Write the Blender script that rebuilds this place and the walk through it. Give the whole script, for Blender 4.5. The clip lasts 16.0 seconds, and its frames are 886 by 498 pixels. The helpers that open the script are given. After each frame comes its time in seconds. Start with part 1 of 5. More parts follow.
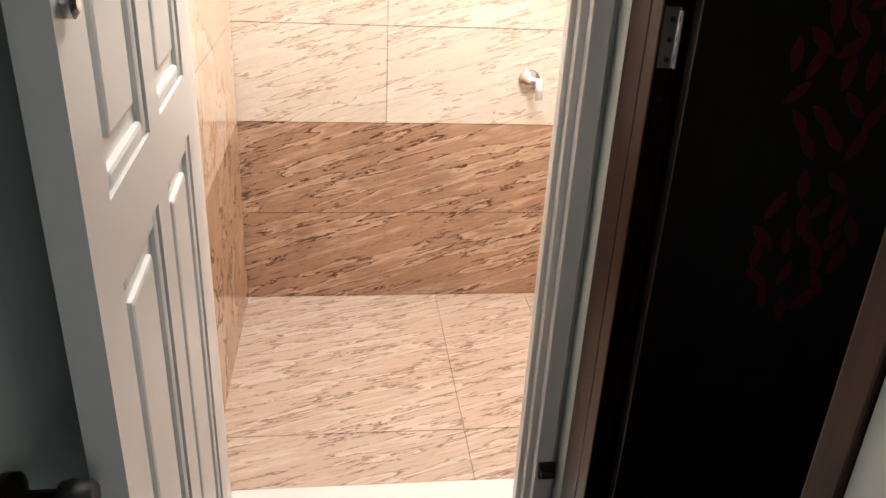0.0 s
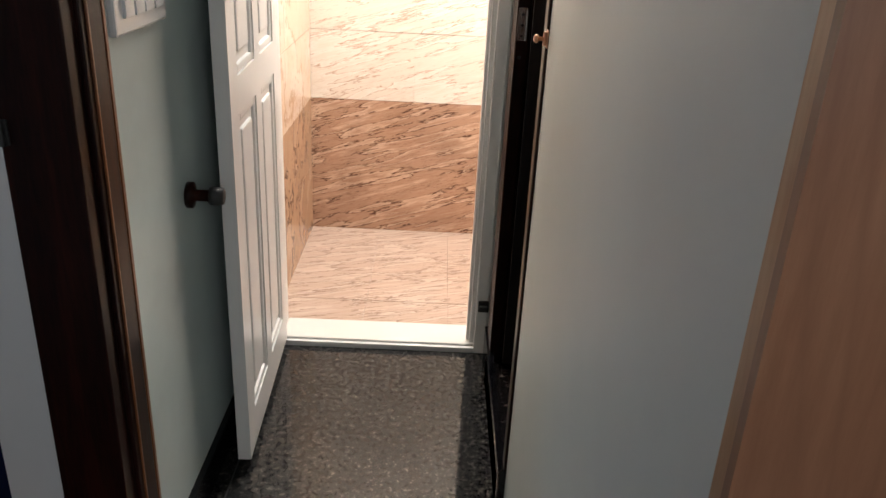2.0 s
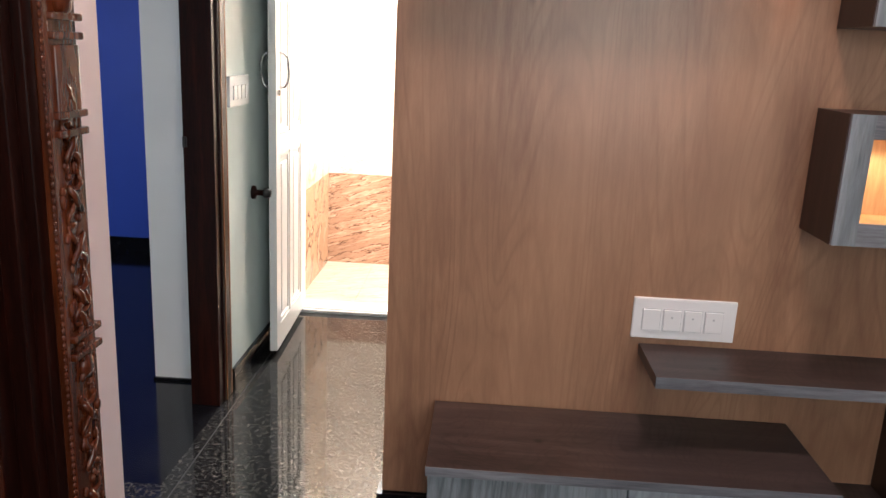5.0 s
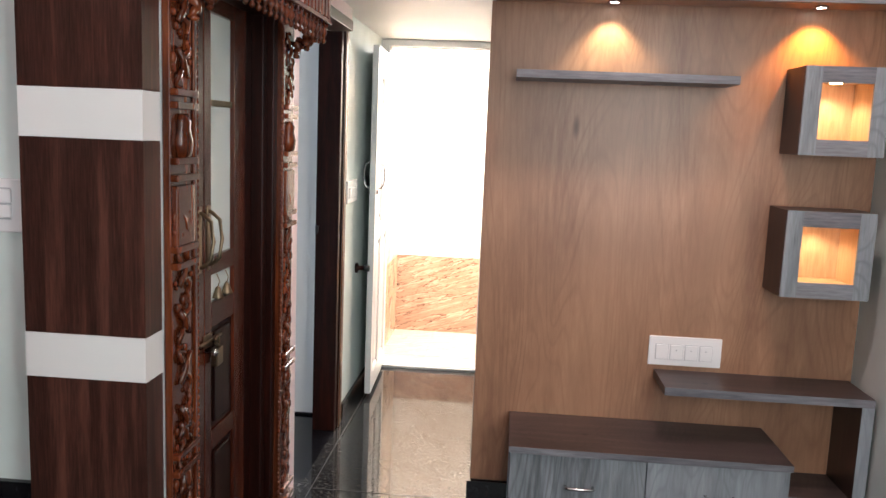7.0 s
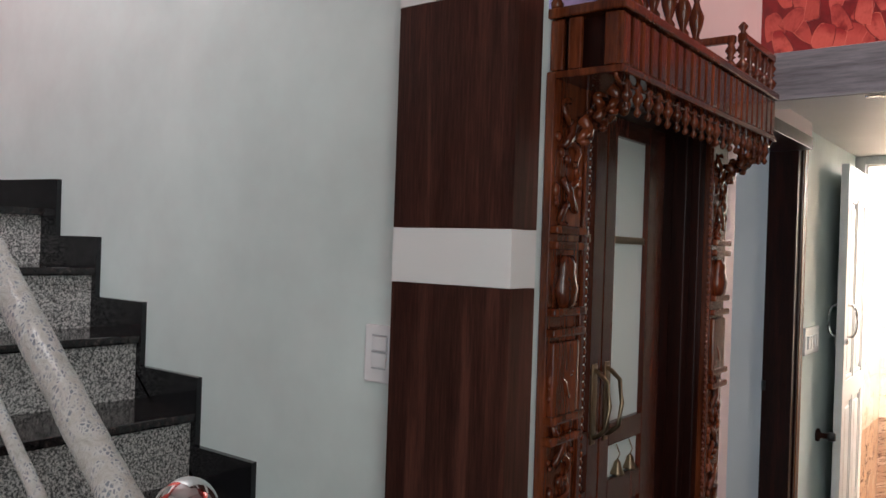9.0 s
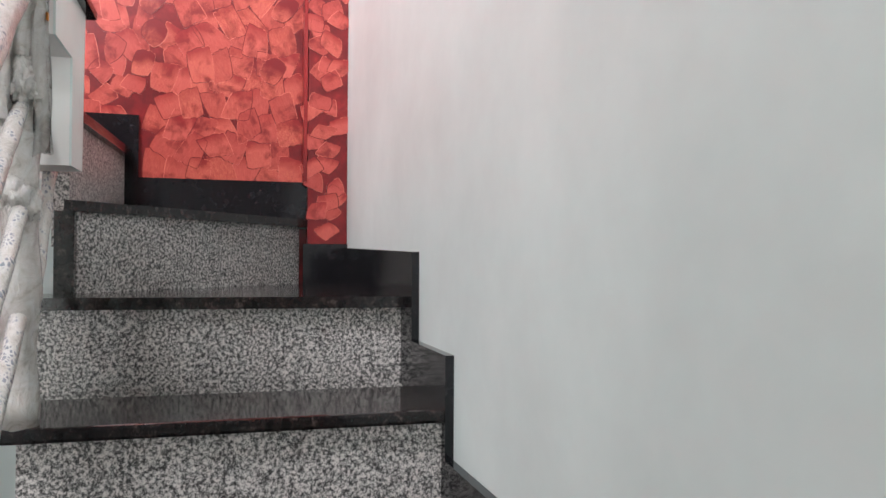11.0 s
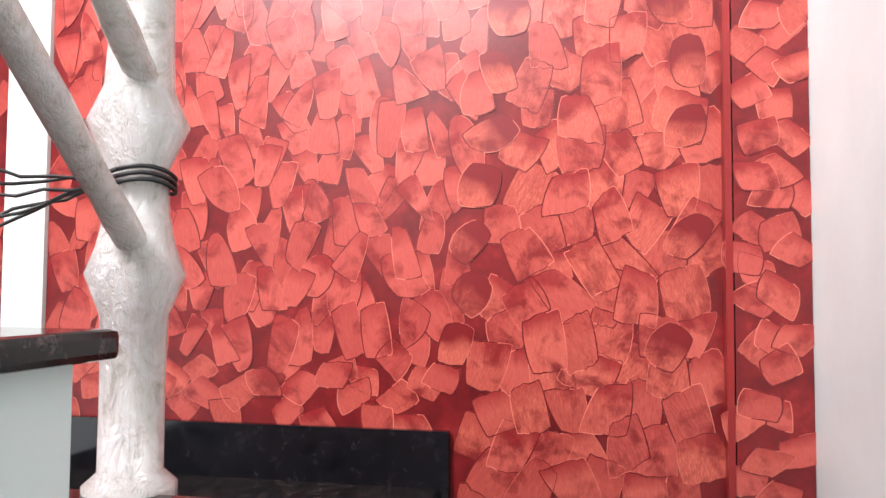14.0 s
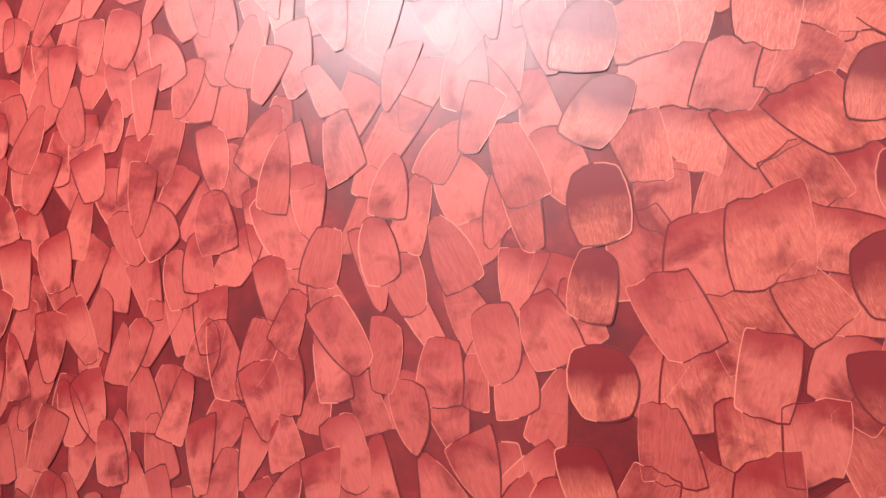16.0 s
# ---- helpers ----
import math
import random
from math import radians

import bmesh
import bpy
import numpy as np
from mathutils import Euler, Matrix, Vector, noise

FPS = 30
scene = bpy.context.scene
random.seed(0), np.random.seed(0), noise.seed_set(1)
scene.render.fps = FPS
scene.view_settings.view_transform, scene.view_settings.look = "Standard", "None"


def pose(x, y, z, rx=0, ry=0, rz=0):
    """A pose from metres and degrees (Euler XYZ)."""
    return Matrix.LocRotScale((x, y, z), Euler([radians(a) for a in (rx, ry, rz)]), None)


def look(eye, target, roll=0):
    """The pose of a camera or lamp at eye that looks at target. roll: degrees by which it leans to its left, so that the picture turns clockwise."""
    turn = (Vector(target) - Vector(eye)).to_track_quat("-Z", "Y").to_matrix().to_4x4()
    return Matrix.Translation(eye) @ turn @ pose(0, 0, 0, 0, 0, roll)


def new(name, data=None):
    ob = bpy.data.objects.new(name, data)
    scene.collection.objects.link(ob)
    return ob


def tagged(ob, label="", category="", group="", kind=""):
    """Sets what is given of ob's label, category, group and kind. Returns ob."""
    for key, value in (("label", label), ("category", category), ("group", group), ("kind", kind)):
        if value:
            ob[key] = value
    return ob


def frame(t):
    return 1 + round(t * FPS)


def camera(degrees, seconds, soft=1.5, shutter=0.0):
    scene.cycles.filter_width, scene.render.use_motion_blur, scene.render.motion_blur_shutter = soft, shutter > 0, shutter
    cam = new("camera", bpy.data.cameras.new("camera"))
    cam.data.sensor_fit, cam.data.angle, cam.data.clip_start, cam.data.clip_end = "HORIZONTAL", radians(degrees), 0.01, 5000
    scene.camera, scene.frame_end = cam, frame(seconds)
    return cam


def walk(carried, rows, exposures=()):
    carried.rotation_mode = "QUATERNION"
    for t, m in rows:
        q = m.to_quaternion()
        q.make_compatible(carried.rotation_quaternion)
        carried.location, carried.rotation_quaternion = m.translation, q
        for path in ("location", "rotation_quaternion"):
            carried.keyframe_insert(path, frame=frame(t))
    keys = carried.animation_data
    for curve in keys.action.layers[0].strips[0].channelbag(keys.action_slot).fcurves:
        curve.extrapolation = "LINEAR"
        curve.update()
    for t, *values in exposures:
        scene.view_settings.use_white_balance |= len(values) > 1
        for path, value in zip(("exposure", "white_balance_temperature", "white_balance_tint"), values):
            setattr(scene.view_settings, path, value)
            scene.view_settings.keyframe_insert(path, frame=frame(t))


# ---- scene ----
cam = camera(58.2, 16.0)

PATH = [
    (0, (0.259, 2.111, 1.333), (0.505, 3.897, 0.468), 3.0),
    (0.5, (0.313, 1.853, 1.393), (0.478, 3.652, 0.536), 2.9),
    (1, (0.331, 1.57, 1.394), (0.438, 3.394, 0.581), 3.1),
    (1.5, (0.373, 1.299, 1.358), (0.439, 3.141, 0.58), 3.3),
    (2, (0.497, 1.023, 1.413), (0.528, 2.859, 0.62), 3.0),
    (2.5, (0.544, 0.741, 1.418), (0.56, 2.594, 0.666), 3.5),
    (3, (0.621, 0.465, 1.424), (0.614, 2.345, 0.741), 3.3),
    (3.2, (0.673, 0.364, 1.423), (0.658, 2.255, 0.773), 3.3),
    (5.3, (0.955, -0.949, 1.454), (0.87, 0.99, 0.97), 2.7),
    (5.5, (0.921, -1.1, 1.451), (0.837, 0.839, 0.971), 2.7),
    (6, (0.872, -1.372, 1.466), (0.786, 0.573, 1.007), 2.8),
    (6.5, (0.87, -1.615, 1.496), (0.771, 0.342, 1.097), 2.6),
    (7, (0.81, -1.757, 1.563), (0.65, 0.217, 1.281), 2.3),
    (7.5, (0.82, -1.817, 1.592), (0.474, 0.146, 1.432), 1.8),
    (8, (0.921, -1.705, 1.599), (0.296, 0.193, 1.52), 2.0),
    (8.5, (0.929, -1.528, 1.584), (0.006, 0.246, 1.556), 2.0),
    (8.8, (0.868, -1.413, 1.587), (-0.235, 0.255, 1.576), 2.3),
    (9, (0.785, -1.299, 1.594), (-0.427, 0.293, 1.594), 1.9),
    (9.2, (0.714, -1.205, 1.595), (-0.602, 0.301, 1.605), 1.9),
    (11.3, (-0.32, -0.368, 1.794), (-2.28, 0.032, 1.824), 0.2),
    (11.5, (-0.396, -0.385, 1.821), (-2.371, -0.072, 1.855), 0.2),
    (12, (-0.556, -0.419, 2.025), (-2.551, -0.28, 2.061), 0.2),
    (12.5, (-0.754, -0.369, 2.116), (-2.754, -0.38, 2.15), 0.3),
    (13, (-0.931, -0.362, 2.214), (-2.925, -0.523, 2.248), 0.2),
    (13.5, (-1.075, -0.348, 2.327), (-3.052, -0.643, 2.391), 0.3),
    (14, (-1.27, -0.343, 2.448), (-3.227, -0.742, 2.555), 0.3),
    (14.5, (-1.433, -0.365, 2.606), (-3.367, -0.868, 2.695), 0.3),
    (15, (-1.555, -0.348, 2.752), (-3.469, -0.916, 2.859), 0.3),
    (15.5, (-1.693, -0.338, 2.923), (-3.588, -0.956, 3.081), 0.2),
    (15.9, (-1.8, -0.359, 3.017), (-3.681, -1.026, 3.149), -0.6),
    (16, (-1.822, -0.367, 3.028), (-3.684, -1.064, 3.241), -0.2),
]
walk(cam, [(t, look(eye, target, roll)) for t, eye, target, roll in PATH],
     ((0, -1.0), (1.5, -0.85), (3, -0.55), (5.5, 0.65), (7, 0.75), (8, 0.6), (8.5, 0.4), (9.2, -0.15), (11.5, 0.6), (13, 0.5), (14, 0.5), (15, 0.2), (16, -0.1)))

# ---- light ----
world = bpy.data.worlds.new("world")
scene.world = world
world.use_nodes = True
wn = world.node_tree.nodes
sky = wn.new("ShaderNodeTexSky")
sky.sky_type = "NISHITA"
sky.sun_disc = False
sky.sun_elevation, sky.sun_rotation = radians(40), radians(200)
world.node_tree.links.new(sky.outputs[0], wn["Background"].inputs[0])
wn["Background"].inputs[1].default_value = 0.1
sun_data = bpy.data.lights.new("sun", "SUN")
sun_data.energy, sun_data.angle, sun_data.color = 2.0, radians(0.5), (1, 0.95, 0.88)
sun = new("sun", sun_data)
sun.matrix_basis = look((0, 0, 10), (3, 8, 0))


def area(name, eye, target, sx, sy, watts, colour=(1, 1, 1), spread=180):
    d = bpy.data.lights.new(name, "AREA")
    d.shape, d.size, d.size_y, d.energy, d.color = "RECTANGLE", sx, sy, watts, colour
    d.spread = radians(spread)
    ob = new(name, d)
    ob.matrix_basis = look(eye, target)
    return ob


def spot(name, eye, target, watts, colour, angle=60, blend=0.5, size=0.02):
    d = bpy.data.lights.new(name, "SPOT")
    d.energy, d.color, d.spot_size, d.spot_blend, d.shadow_soft_size = watts, colour, radians(angle), blend, size
    ob = new(name, d)
    ob.matrix_basis = look(eye, target)
    return ob


area("daylight_front", (1.2, -3.85, 1.6), (1.2, 0, 1.3), 2.0, 1.8, 19, (0.88, 0.96, 1.0))
area("daylight_side", (2.14, -1.9, 1.7), (0.9, 1.1, 1.3), 1.3, 1.5, 33, (1.0, 0.98, 0.96))
area("bath_lamp", (0.55, 4.0, 2.38), (0.55, 4.0, 0), 0.7, 0.5, 85, (1.0, 0.97, 0.93))
area("room_window", (-2.3, 2.2, 1.5), (-1, 2.2, 1.2), 1.0, 1.0, 13, (0.8, 0.88, 1.0))
area("stair_window", (-0.6, -1.5, 4.62), (-2.74, -0.7, 3.3), 1.25, 0.85, 72, (1.0, 0.95, 1.0), 120)
# added fill with no window behind it, brightens the upper stair
area("upper_fill", (2.1, -1.9, 3.5), (-1.4, -0.3, 2.6), 1.5, 1.0, 20, (1.0, 0.98, 1.0))
spot("panel_spot", (1.166, 1.385, 2.078), (1.166, 1.40, 0), 9, (1.0, 0.80, 0.5), 104, 0.6)
spot("panel_spot_warm", (1.92, 1.385, 2.078), (1.92, 1.40, 0), 19, (1.0, 0.42, 0.08), 108, 0.6)
# unseen spot added to brighten the upper red wall, no lamp there
spot("upper_red_fill", (1.2, 0.3, 3.6), (1.0, 1.45, 2.5), 140, (1.0, 0.75, 0.7), 110, 1.0, 0.2)

# ---- materials ----
def material(name, rough=0.5, metal=0.0, colour=(0.5, 0.5, 0.5)):
    m = bpy.data.materials.new(name)
    m.use_nodes = True
    b = m.node_tree.nodes["Principled BSDF"]
    b.inputs["Roughness"].default_value = rough
    b.inputs["Metallic"].default_value = metal
    b.inputs["Base Color"].default_value = (*colour, 1)
    m.diffuse_color = (*colour, 1)
    return m


class Nodes:
    """Short hand for the nodes of a material."""

    def __init__(self, m):
        self.t = m.node_tree
        self.b = self.t.nodes["Principled BSDF"]
        self.geo = self.t.nodes.new("ShaderNodeTexCoord")

    def add(self, kind, **values):
        n = self.t.nodes.new(kind)
        for k, v in values.items():
            n.inputs[k].default_value = v
        return n

    def link(self, a, b):
        self.t.links.new(a, b)

    def coords(self, scale=(1, 1, 1), turn=(0, 0, 0)):
        n = self.t.nodes.new("ShaderNodeMapping")
        n.inputs["Scale"].default_value = scale
        n.inputs["Rotation"].default_value = [radians(a) for a in turn]
        self.link(self.geo.outputs["Object"], n.inputs["Vector"])
        return n.outputs[0]

    def noise(self, coords, scale, detail=4, rough=0.5, distort=0.0):
        n = self.add("ShaderNodeTexNoise", Scale=scale, Detail=detail, Roughness=rough, Distortion=distort)
        self.link(coords, n.inputs["Vector"])
        return n.outputs["Fac"]

    def ramp(self, fac, stops):
        n = self.t.nodes.new("ShaderNodeValToRGB")
        els = n.color_ramp.elements
        while len(els) < len(stops):
            els.new(0.5)
        for e, (p, c) in zip(els, stops):
            e.position = p
            e.color = (*c, 1) if isinstance(c, tuple) else (c, c, c, 1)
        self.link(fac, n.inputs[0])
        return n.outputs[0]

    def mix(self, fac, a, b, mode="MIX"):
        n = self.t.nodes.new("ShaderNodeMix")
        n.data_type, n.blend_type = "RGBA", mode
        for sock, v in ((n.inputs[0], fac), (n.inputs[6], a), (n.inputs[7], b)):
            if isinstance(v, (int, float)):
                sock.default_value = v if sock.type == "VALUE" else (v, v, v, 1)
            elif isinstance(v, tuple):
                sock.default_value = (*v, 1)
            else:
                self.link(v, sock)
        return n.outputs[2]

    def colour(self, c):
        self.link(c, self.b.inputs["Base Color"])

    def rough(self, fac, lo, hi):
        n = self.t.nodes.new("ShaderNodeMapRange")
        n.inputs[3].default_value, n.inputs[4].default_value = lo, hi
        self.link(fac, n.inputs[0])
        self.link(n.outputs[0], self.b.inputs["Roughness"])

    def bump(self, height, strength=0.2, distance=0.002):
        n = self.add("ShaderNodeBump", Strength=strength, Distance=distance)
        self.link(height, n.inputs["Height"])
        self.link(n.outputs[0], self.b.inputs["Normal"])


def paint(name, colour, rough=0.45, vary=0.06):
    m = material(name, rough, 0, colour)
    n = Nodes(m)
    big = n.noise(n.coords(), 1.6, 5, 0.6)
    dark = tuple(c * (1 - vary) for c in colour)
    light = tuple(min(1, c * (1 + vary * 0.5)) for c in colour)
    n.colour(n.ramp(big, [(0.3, dark), (0.7, light)]))
    n.rough(n.noise(n.coords(), 6, 4), rough - 0.08, rough + 0.1)
    n.bump(n.noise(n.coords(), 60, 4), 0.12, 0.002)
    return m


def granite(name, stops, scale, rough=0.08, cloud=0.55):
    m = material(name, rough, 0, stops[0][1])
    n = Nodes(m)
    fine = n.noise(n.coords(), scale, 6, 0.75)
    big = n.noise(n.coords(), scale * 0.12, 4, 0.6, 0.6)
    c = n.ramp(fine, stops)
    n.colour(n.mix(n.ramp(big, [(0.35, 0.0), (0.7, cloud)]), c, (0.015, 0.015, 0.017)))
    n.rough(big, rough * 0.6, rough * 1.6)
    n.b.inputs["Specular IOR Level"].default_value = 0.38
    return m


def wood(name, dark, mid, light, axis="Z", rough=0.3, stretch=14, scale=2.2, knots=0.0, figure=0.0, gloss=0.5):
    m = material(name, rough, 0, mid)
    n = Nodes(m)
    s = {"X": (1.0, stretch, stretch), "Y": (stretch, 1.0, stretch), "Z": (stretch, stretch, 1.0)}[axis]
    v = n.coords(s)
    grain = n.noise(v, scale, 8, 0.62, 0.35)
    fine = n.noise(v, scale * 7, 5, 0.7)
    c = n.ramp(grain, [(0.3, dark), (0.5, mid), (0.68, light)])
    c = n.mix(0.35, c, n.ramp(fine, [(0.35, dark), (0.65, light)]))
    if knots:
        cloud = n.noise(n.coords(), 2.5, 3)
        c = n.mix(n.ramp(cloud, [(0.45, 0.0), (0.75, knots)]), c, dark)
    if figure:
        # arched growth rings and a few small elongated knots
        rings = n.noise(n.coords((2.6, 2.6, 0.5)), 1.0, 2, 0.5, 0.8)
        saw = n.t.nodes.new("ShaderNodeMath")
        saw.operation = "MULTIPLY"
        saw.inputs[1].default_value = 26.0
        n.link(rings, saw.inputs[0])
        part_of = n.t.nodes.new("ShaderNodeMath")
        part_of.operation = "FRACT"
        n.link(saw.outputs[0], part_of.inputs[0])
        c = n.mix(n.ramp(part_of.outputs[0], [(0.0, figure), (0.25, 0.0), (0.8, 0.0), (1.0, figure)]), c, dark)
        spots = n.add("ShaderNodeTexVoronoi", Scale=1.0)
        n.link(n.coords((7.0, 7.0, 1.9)), spots.inputs["Vector"])
        near = n.ramp(spots.outputs["Distance"], [(0.03, 1.0), (0.12, 0.0)])
        few = n.ramp(spots.outputs["Color"], [(0.55, 0.0), (0.6, 0.9)])
        c = n.mix(n.mix(1.0, near, few, "MULTIPLY"), c, tuple(0.4 * v for v in dark))
        tone = n.noise(n.coords((2.2, 2.2, 0.35)), 1.6, 3, 0.5)
        c = n.mix(n.ramp(tone, [(0.4, 0.0), (0.65, 0.45)]), c, light)
    n.colour(c)
    n.b.inputs["Specular IOR Level"].default_value = gloss
    n.rough(fine, rough - 0.06, rough + 0.1)
    n.bump(fine, 0.08, 0.001)
    return m


def stone_tile(name, ground, vein, pale, turn, strength=1.0, rough=0.12):
    """Glazed tile with slanting broken veins."""
    m = material(name, rough, 0, ground)
    n = Nodes(m)
    v = n.coords((1, 1, 1), turn)
    st = n.t.nodes.new("ShaderNodeMapping")
    st.inputs["Scale"].default_value = (2.8, 2.8, 26.0)
    n.link(v, st.inputs[0])
    def layers(scale, count, shift):
        """Saw-toothed bands: a sharp dark edge that fades back to pale stone."""
        f = n.noise(st.outputs[0], scale, 5, 0.6, 0.25)
        k = n.t.nodes.new("ShaderNodeMath")
        k.operation = "MULTIPLY_ADD"
        k.inputs[1].default_value, k.inputs[2].default_value = count, shift
        n.link(f, k.inputs[0])
        q = n.t.nodes.new("ShaderNodeMath")
        q.operation = "FRACT"
        n.link(k.outputs[0], q.inputs[0])
        return q.outputs[0]

    big = n.noise(v, 5.0, 4)
    patch = n.noise(st.outputs[0], 0.7, 3)
    grain = n.noise(st.outputs[0], 7.0, 5, 0.7)
    c = n.ramp(layers(1.0, 4.2, 0.0), [(0.0, vein), (0.06, vein), (0.12, ground), (0.55, ground), (0.94, pale), (1.0, ground)])
    fine = n.ramp(layers(2.1, 5.0, 0.3), [(0.0, 0.7), (0.07, 0.35), (0.2, 0.0), (1.0, 0.0)])
    c = n.mix(n.mix(1.0, fine, n.ramp(patch, [(0.38, 0.15), (0.6, 1.0)]), "MULTIPLY"), c, vein)
    c = n.mix(n.ramp(grain, [(0.45, 0.0), (0.75, 0.35)]), c, pale)
    c = n.mix(n.ramp(big, [(0.45, 0.0), (0.75, 0.25 * strength)]), c, vein)
    n.colour(c)
    return m


def emitter(name, colour, strength):
    m = material(name, 0.5, 0, colour)
    b = m.node_tree.nodes["Principled BSDF"]
    b.inputs["Emission Color"].default_value = (*colour, 1)
    b.inputs["Emission Strength"].default_value = strength
    return m


M = {}
# the strong tone variation also puts uneven sheen into the wall's colour
M["pale"] = paint("pale_wall_paint", (0.67, 0.765, 0.745), 0.42, 0.17)
M["white"] = paint("white_wall_paint", (0.82, 0.82, 0.80), 0.5)
M["grey_white"] = paint("greenish_white_paint", (0.66, 0.71, 0.67), 0.5)
M["pink"] = paint("pink_wall_paint", (0.80, 0.66, 0.66), 0.5)
M["blue"] = paint("blue_wall_paint", (0.05, 0.12, 0.62), 0.5)
M["black_granite"] = granite("black_granite", [(0.42, (0.003, 0.003, 0.004)), (0.60, (0.008, 0.008, 0.010)), (0.76, (0.03, 0.028, 0.032))], 45, 0.1)
M["floor_granite"] = granite("floor_granite", [(0.40, (0.006, 0.006, 0.007)), (0.55, (0.035, 0.034, 0.032)), (0.68, (0.17, 0.16, 0.14))], 60, 0.05)
M["tread_granite"] = granite("tread_granite", [(0.40, (0.004, 0.004, 0.004)), (0.56, (0.018, 0.014, 0.013)), (0.70, (0.13, 0.10, 0.09))], 50, 0.09)
M["riser_granite"] = granite("speckled_riser_granite", [(0.42, (0.04, 0.04, 0.04)), (0.5, (0.30, 0.30, 0.29)), (0.57, (0.72, 0.70, 0.67))], 170, 0.35, 0.12)
M["panel_wood"] = wood("panel_laminate", (0.17, 0.08, 0.046), (0.31, 0.165, 0.095), (0.42, 0.24, 0.145), "Z", 0.34, 8, 1.1, 0.6, 0.4)
M["dark_laminate"] = wood("dark_laminate", (0.006, 0.002, 0.0015), (0.030, 0.010, 0.007), (0.12, 0.045, 0.032), "Z", 0.32, 18, 1.6, gloss=0.3)
M["white_laminate"] = material("white_gloss_laminate", 0.12, 0, (0.78, 0.79, 0.78))
M["grey_wood"] = wood("grey_wood_laminate", (0.06, 0.062, 0.072), (0.15, 0.155, 0.175), (0.27, 0.28, 0.31), "X", 0.4, 12, 1.4, gloss=0.3)
M["grey_wood_z"] = wood("grey_wood_upright", (0.07, 0.08, 0.09), (0.17, 0.20, 0.22), (0.35, 0.39, 0.43), "Z", 0.4, 12, 1.4, figure=0.6)
M["brown_top"] = wood("brown_grey_top", (0.015, 0.011, 0.011), (0.04, 0.028, 0.027), (0.10, 0.07, 0.065), "X", 0.35, 10, 1.5, figure=0.4, gloss=0.3)
M["dark_side"] = wood("dark_side_laminate", (0.012, 0.006, 0.005), (0.03, 0.014, 0.012), (0.06, 0.03, 0.024), "Z", 0.35)
M["teak"] = wood("polished_teak", (0.012, 0.003, 0.0015), (0.08, 0.016, 0.005), (0.21, 0.05, 0.016), "Z", 0.14, 10, 1.8)
M["red_wood"] = wood("red_brown_door_wood", (0.004, 0.0012, 0.001), (0.012, 0.003, 0.002), (0.035, 0.007, 0.004), "Z", 0.3, gloss=0.18)
M["orange_wood"] = wood("niche_laminate", (0.38, 0.2, 0.1), (0.52, 0.31, 0.17), (0.64, 0.42, 0.26), "Z", 0.35, 9, 1.5)
M["steel"] = material("brushed_steel", 0.18, 1.0, (0.62, 0.61, 0.6))
M["copper"] = material("copper_bolt", 0.3, 1.0, (0.75, 0.42, 0.28))
M["brass"] = material("old_brass", 0.3, 1.0, (0.22, 0.17, 0.11))
M["plastic"] = material("white_plastic", 0.25, 0, (0.82, 0.83, 0.84))
M["switch_grey"] = material("switch_key_edge", 0.3, 0, (0.45, 0.47, 0.5))
M["white_door"] = material("white_door_paint", 0.3, 0, (0.78, 0.78, 0.77))
M["black"] = material("black_rubber", 0.5, 0, (0.02, 0.02, 0.02))
M["glass"] = material("frosted_glass", 0.22, 0, (0.62, 0.72, 0.70))
M["light_tile"] = stone_tile("light_bath_tile", (0.80, 0.70, 0.60), (0.55, 0.38, 0.28), (0.86, 0.79, 0.71), (0, 17, 0), 0.3)
M["brown_tile"] = stone_tile("brown_bath_tile", (0.46, 0.27, 0.18), (0.09, 0.035, 0.02), (0.68, 0.47, 0.34), (0, 17, 0))
M["floor_tile"] = stone_tile("bath_floor_tile", (0.52, 0.385, 0.305), (0.20, 0.11, 0.07), (0.62, 0.51, 0.43), (90, 18, 0), 0.4, 0.3)
M["gold_trim"] = material("polished_wood_edge", 0.3, 0, (0.22, 0.085, 0.035))
# purple light on the wall, put into a lavender colour
M["lavender"] = paint("purple_light_paint", (0.55, 0.5, 0.85), 0.5)
M["leaf_red"] = material("red_leaf_print", 0.3, 0, (0.13, 0.012, 0.008))
M["louvre"] = emitter("bright_window_louvre", (0.95, 0.98, 1.0), 4)
M["marble"] = paint("white_marble", (0.8, 0.78, 0.74), 0.2)


def red_ground():
    """Dark red base coat, brushed and a little blotchy."""
    m = material("dark_red_base_coat", 0.35, 0, (0.30, 0.02, 0.02))
    n = Nodes(m)
    blot = n.noise(n.coords(), 18, 4, 0.6)
    n.colour(n.ramp(blot, [(0.35, (0.11, 0.004, 0.006)), (0.6, (0.18, 0.008, 0.010)), (0.75, (0.28, 0.02, 0.02))]))
    n.bump(n.noise(n.coords((30, 30, 6)), 3, 5), 0.25, 0.002)
    return m


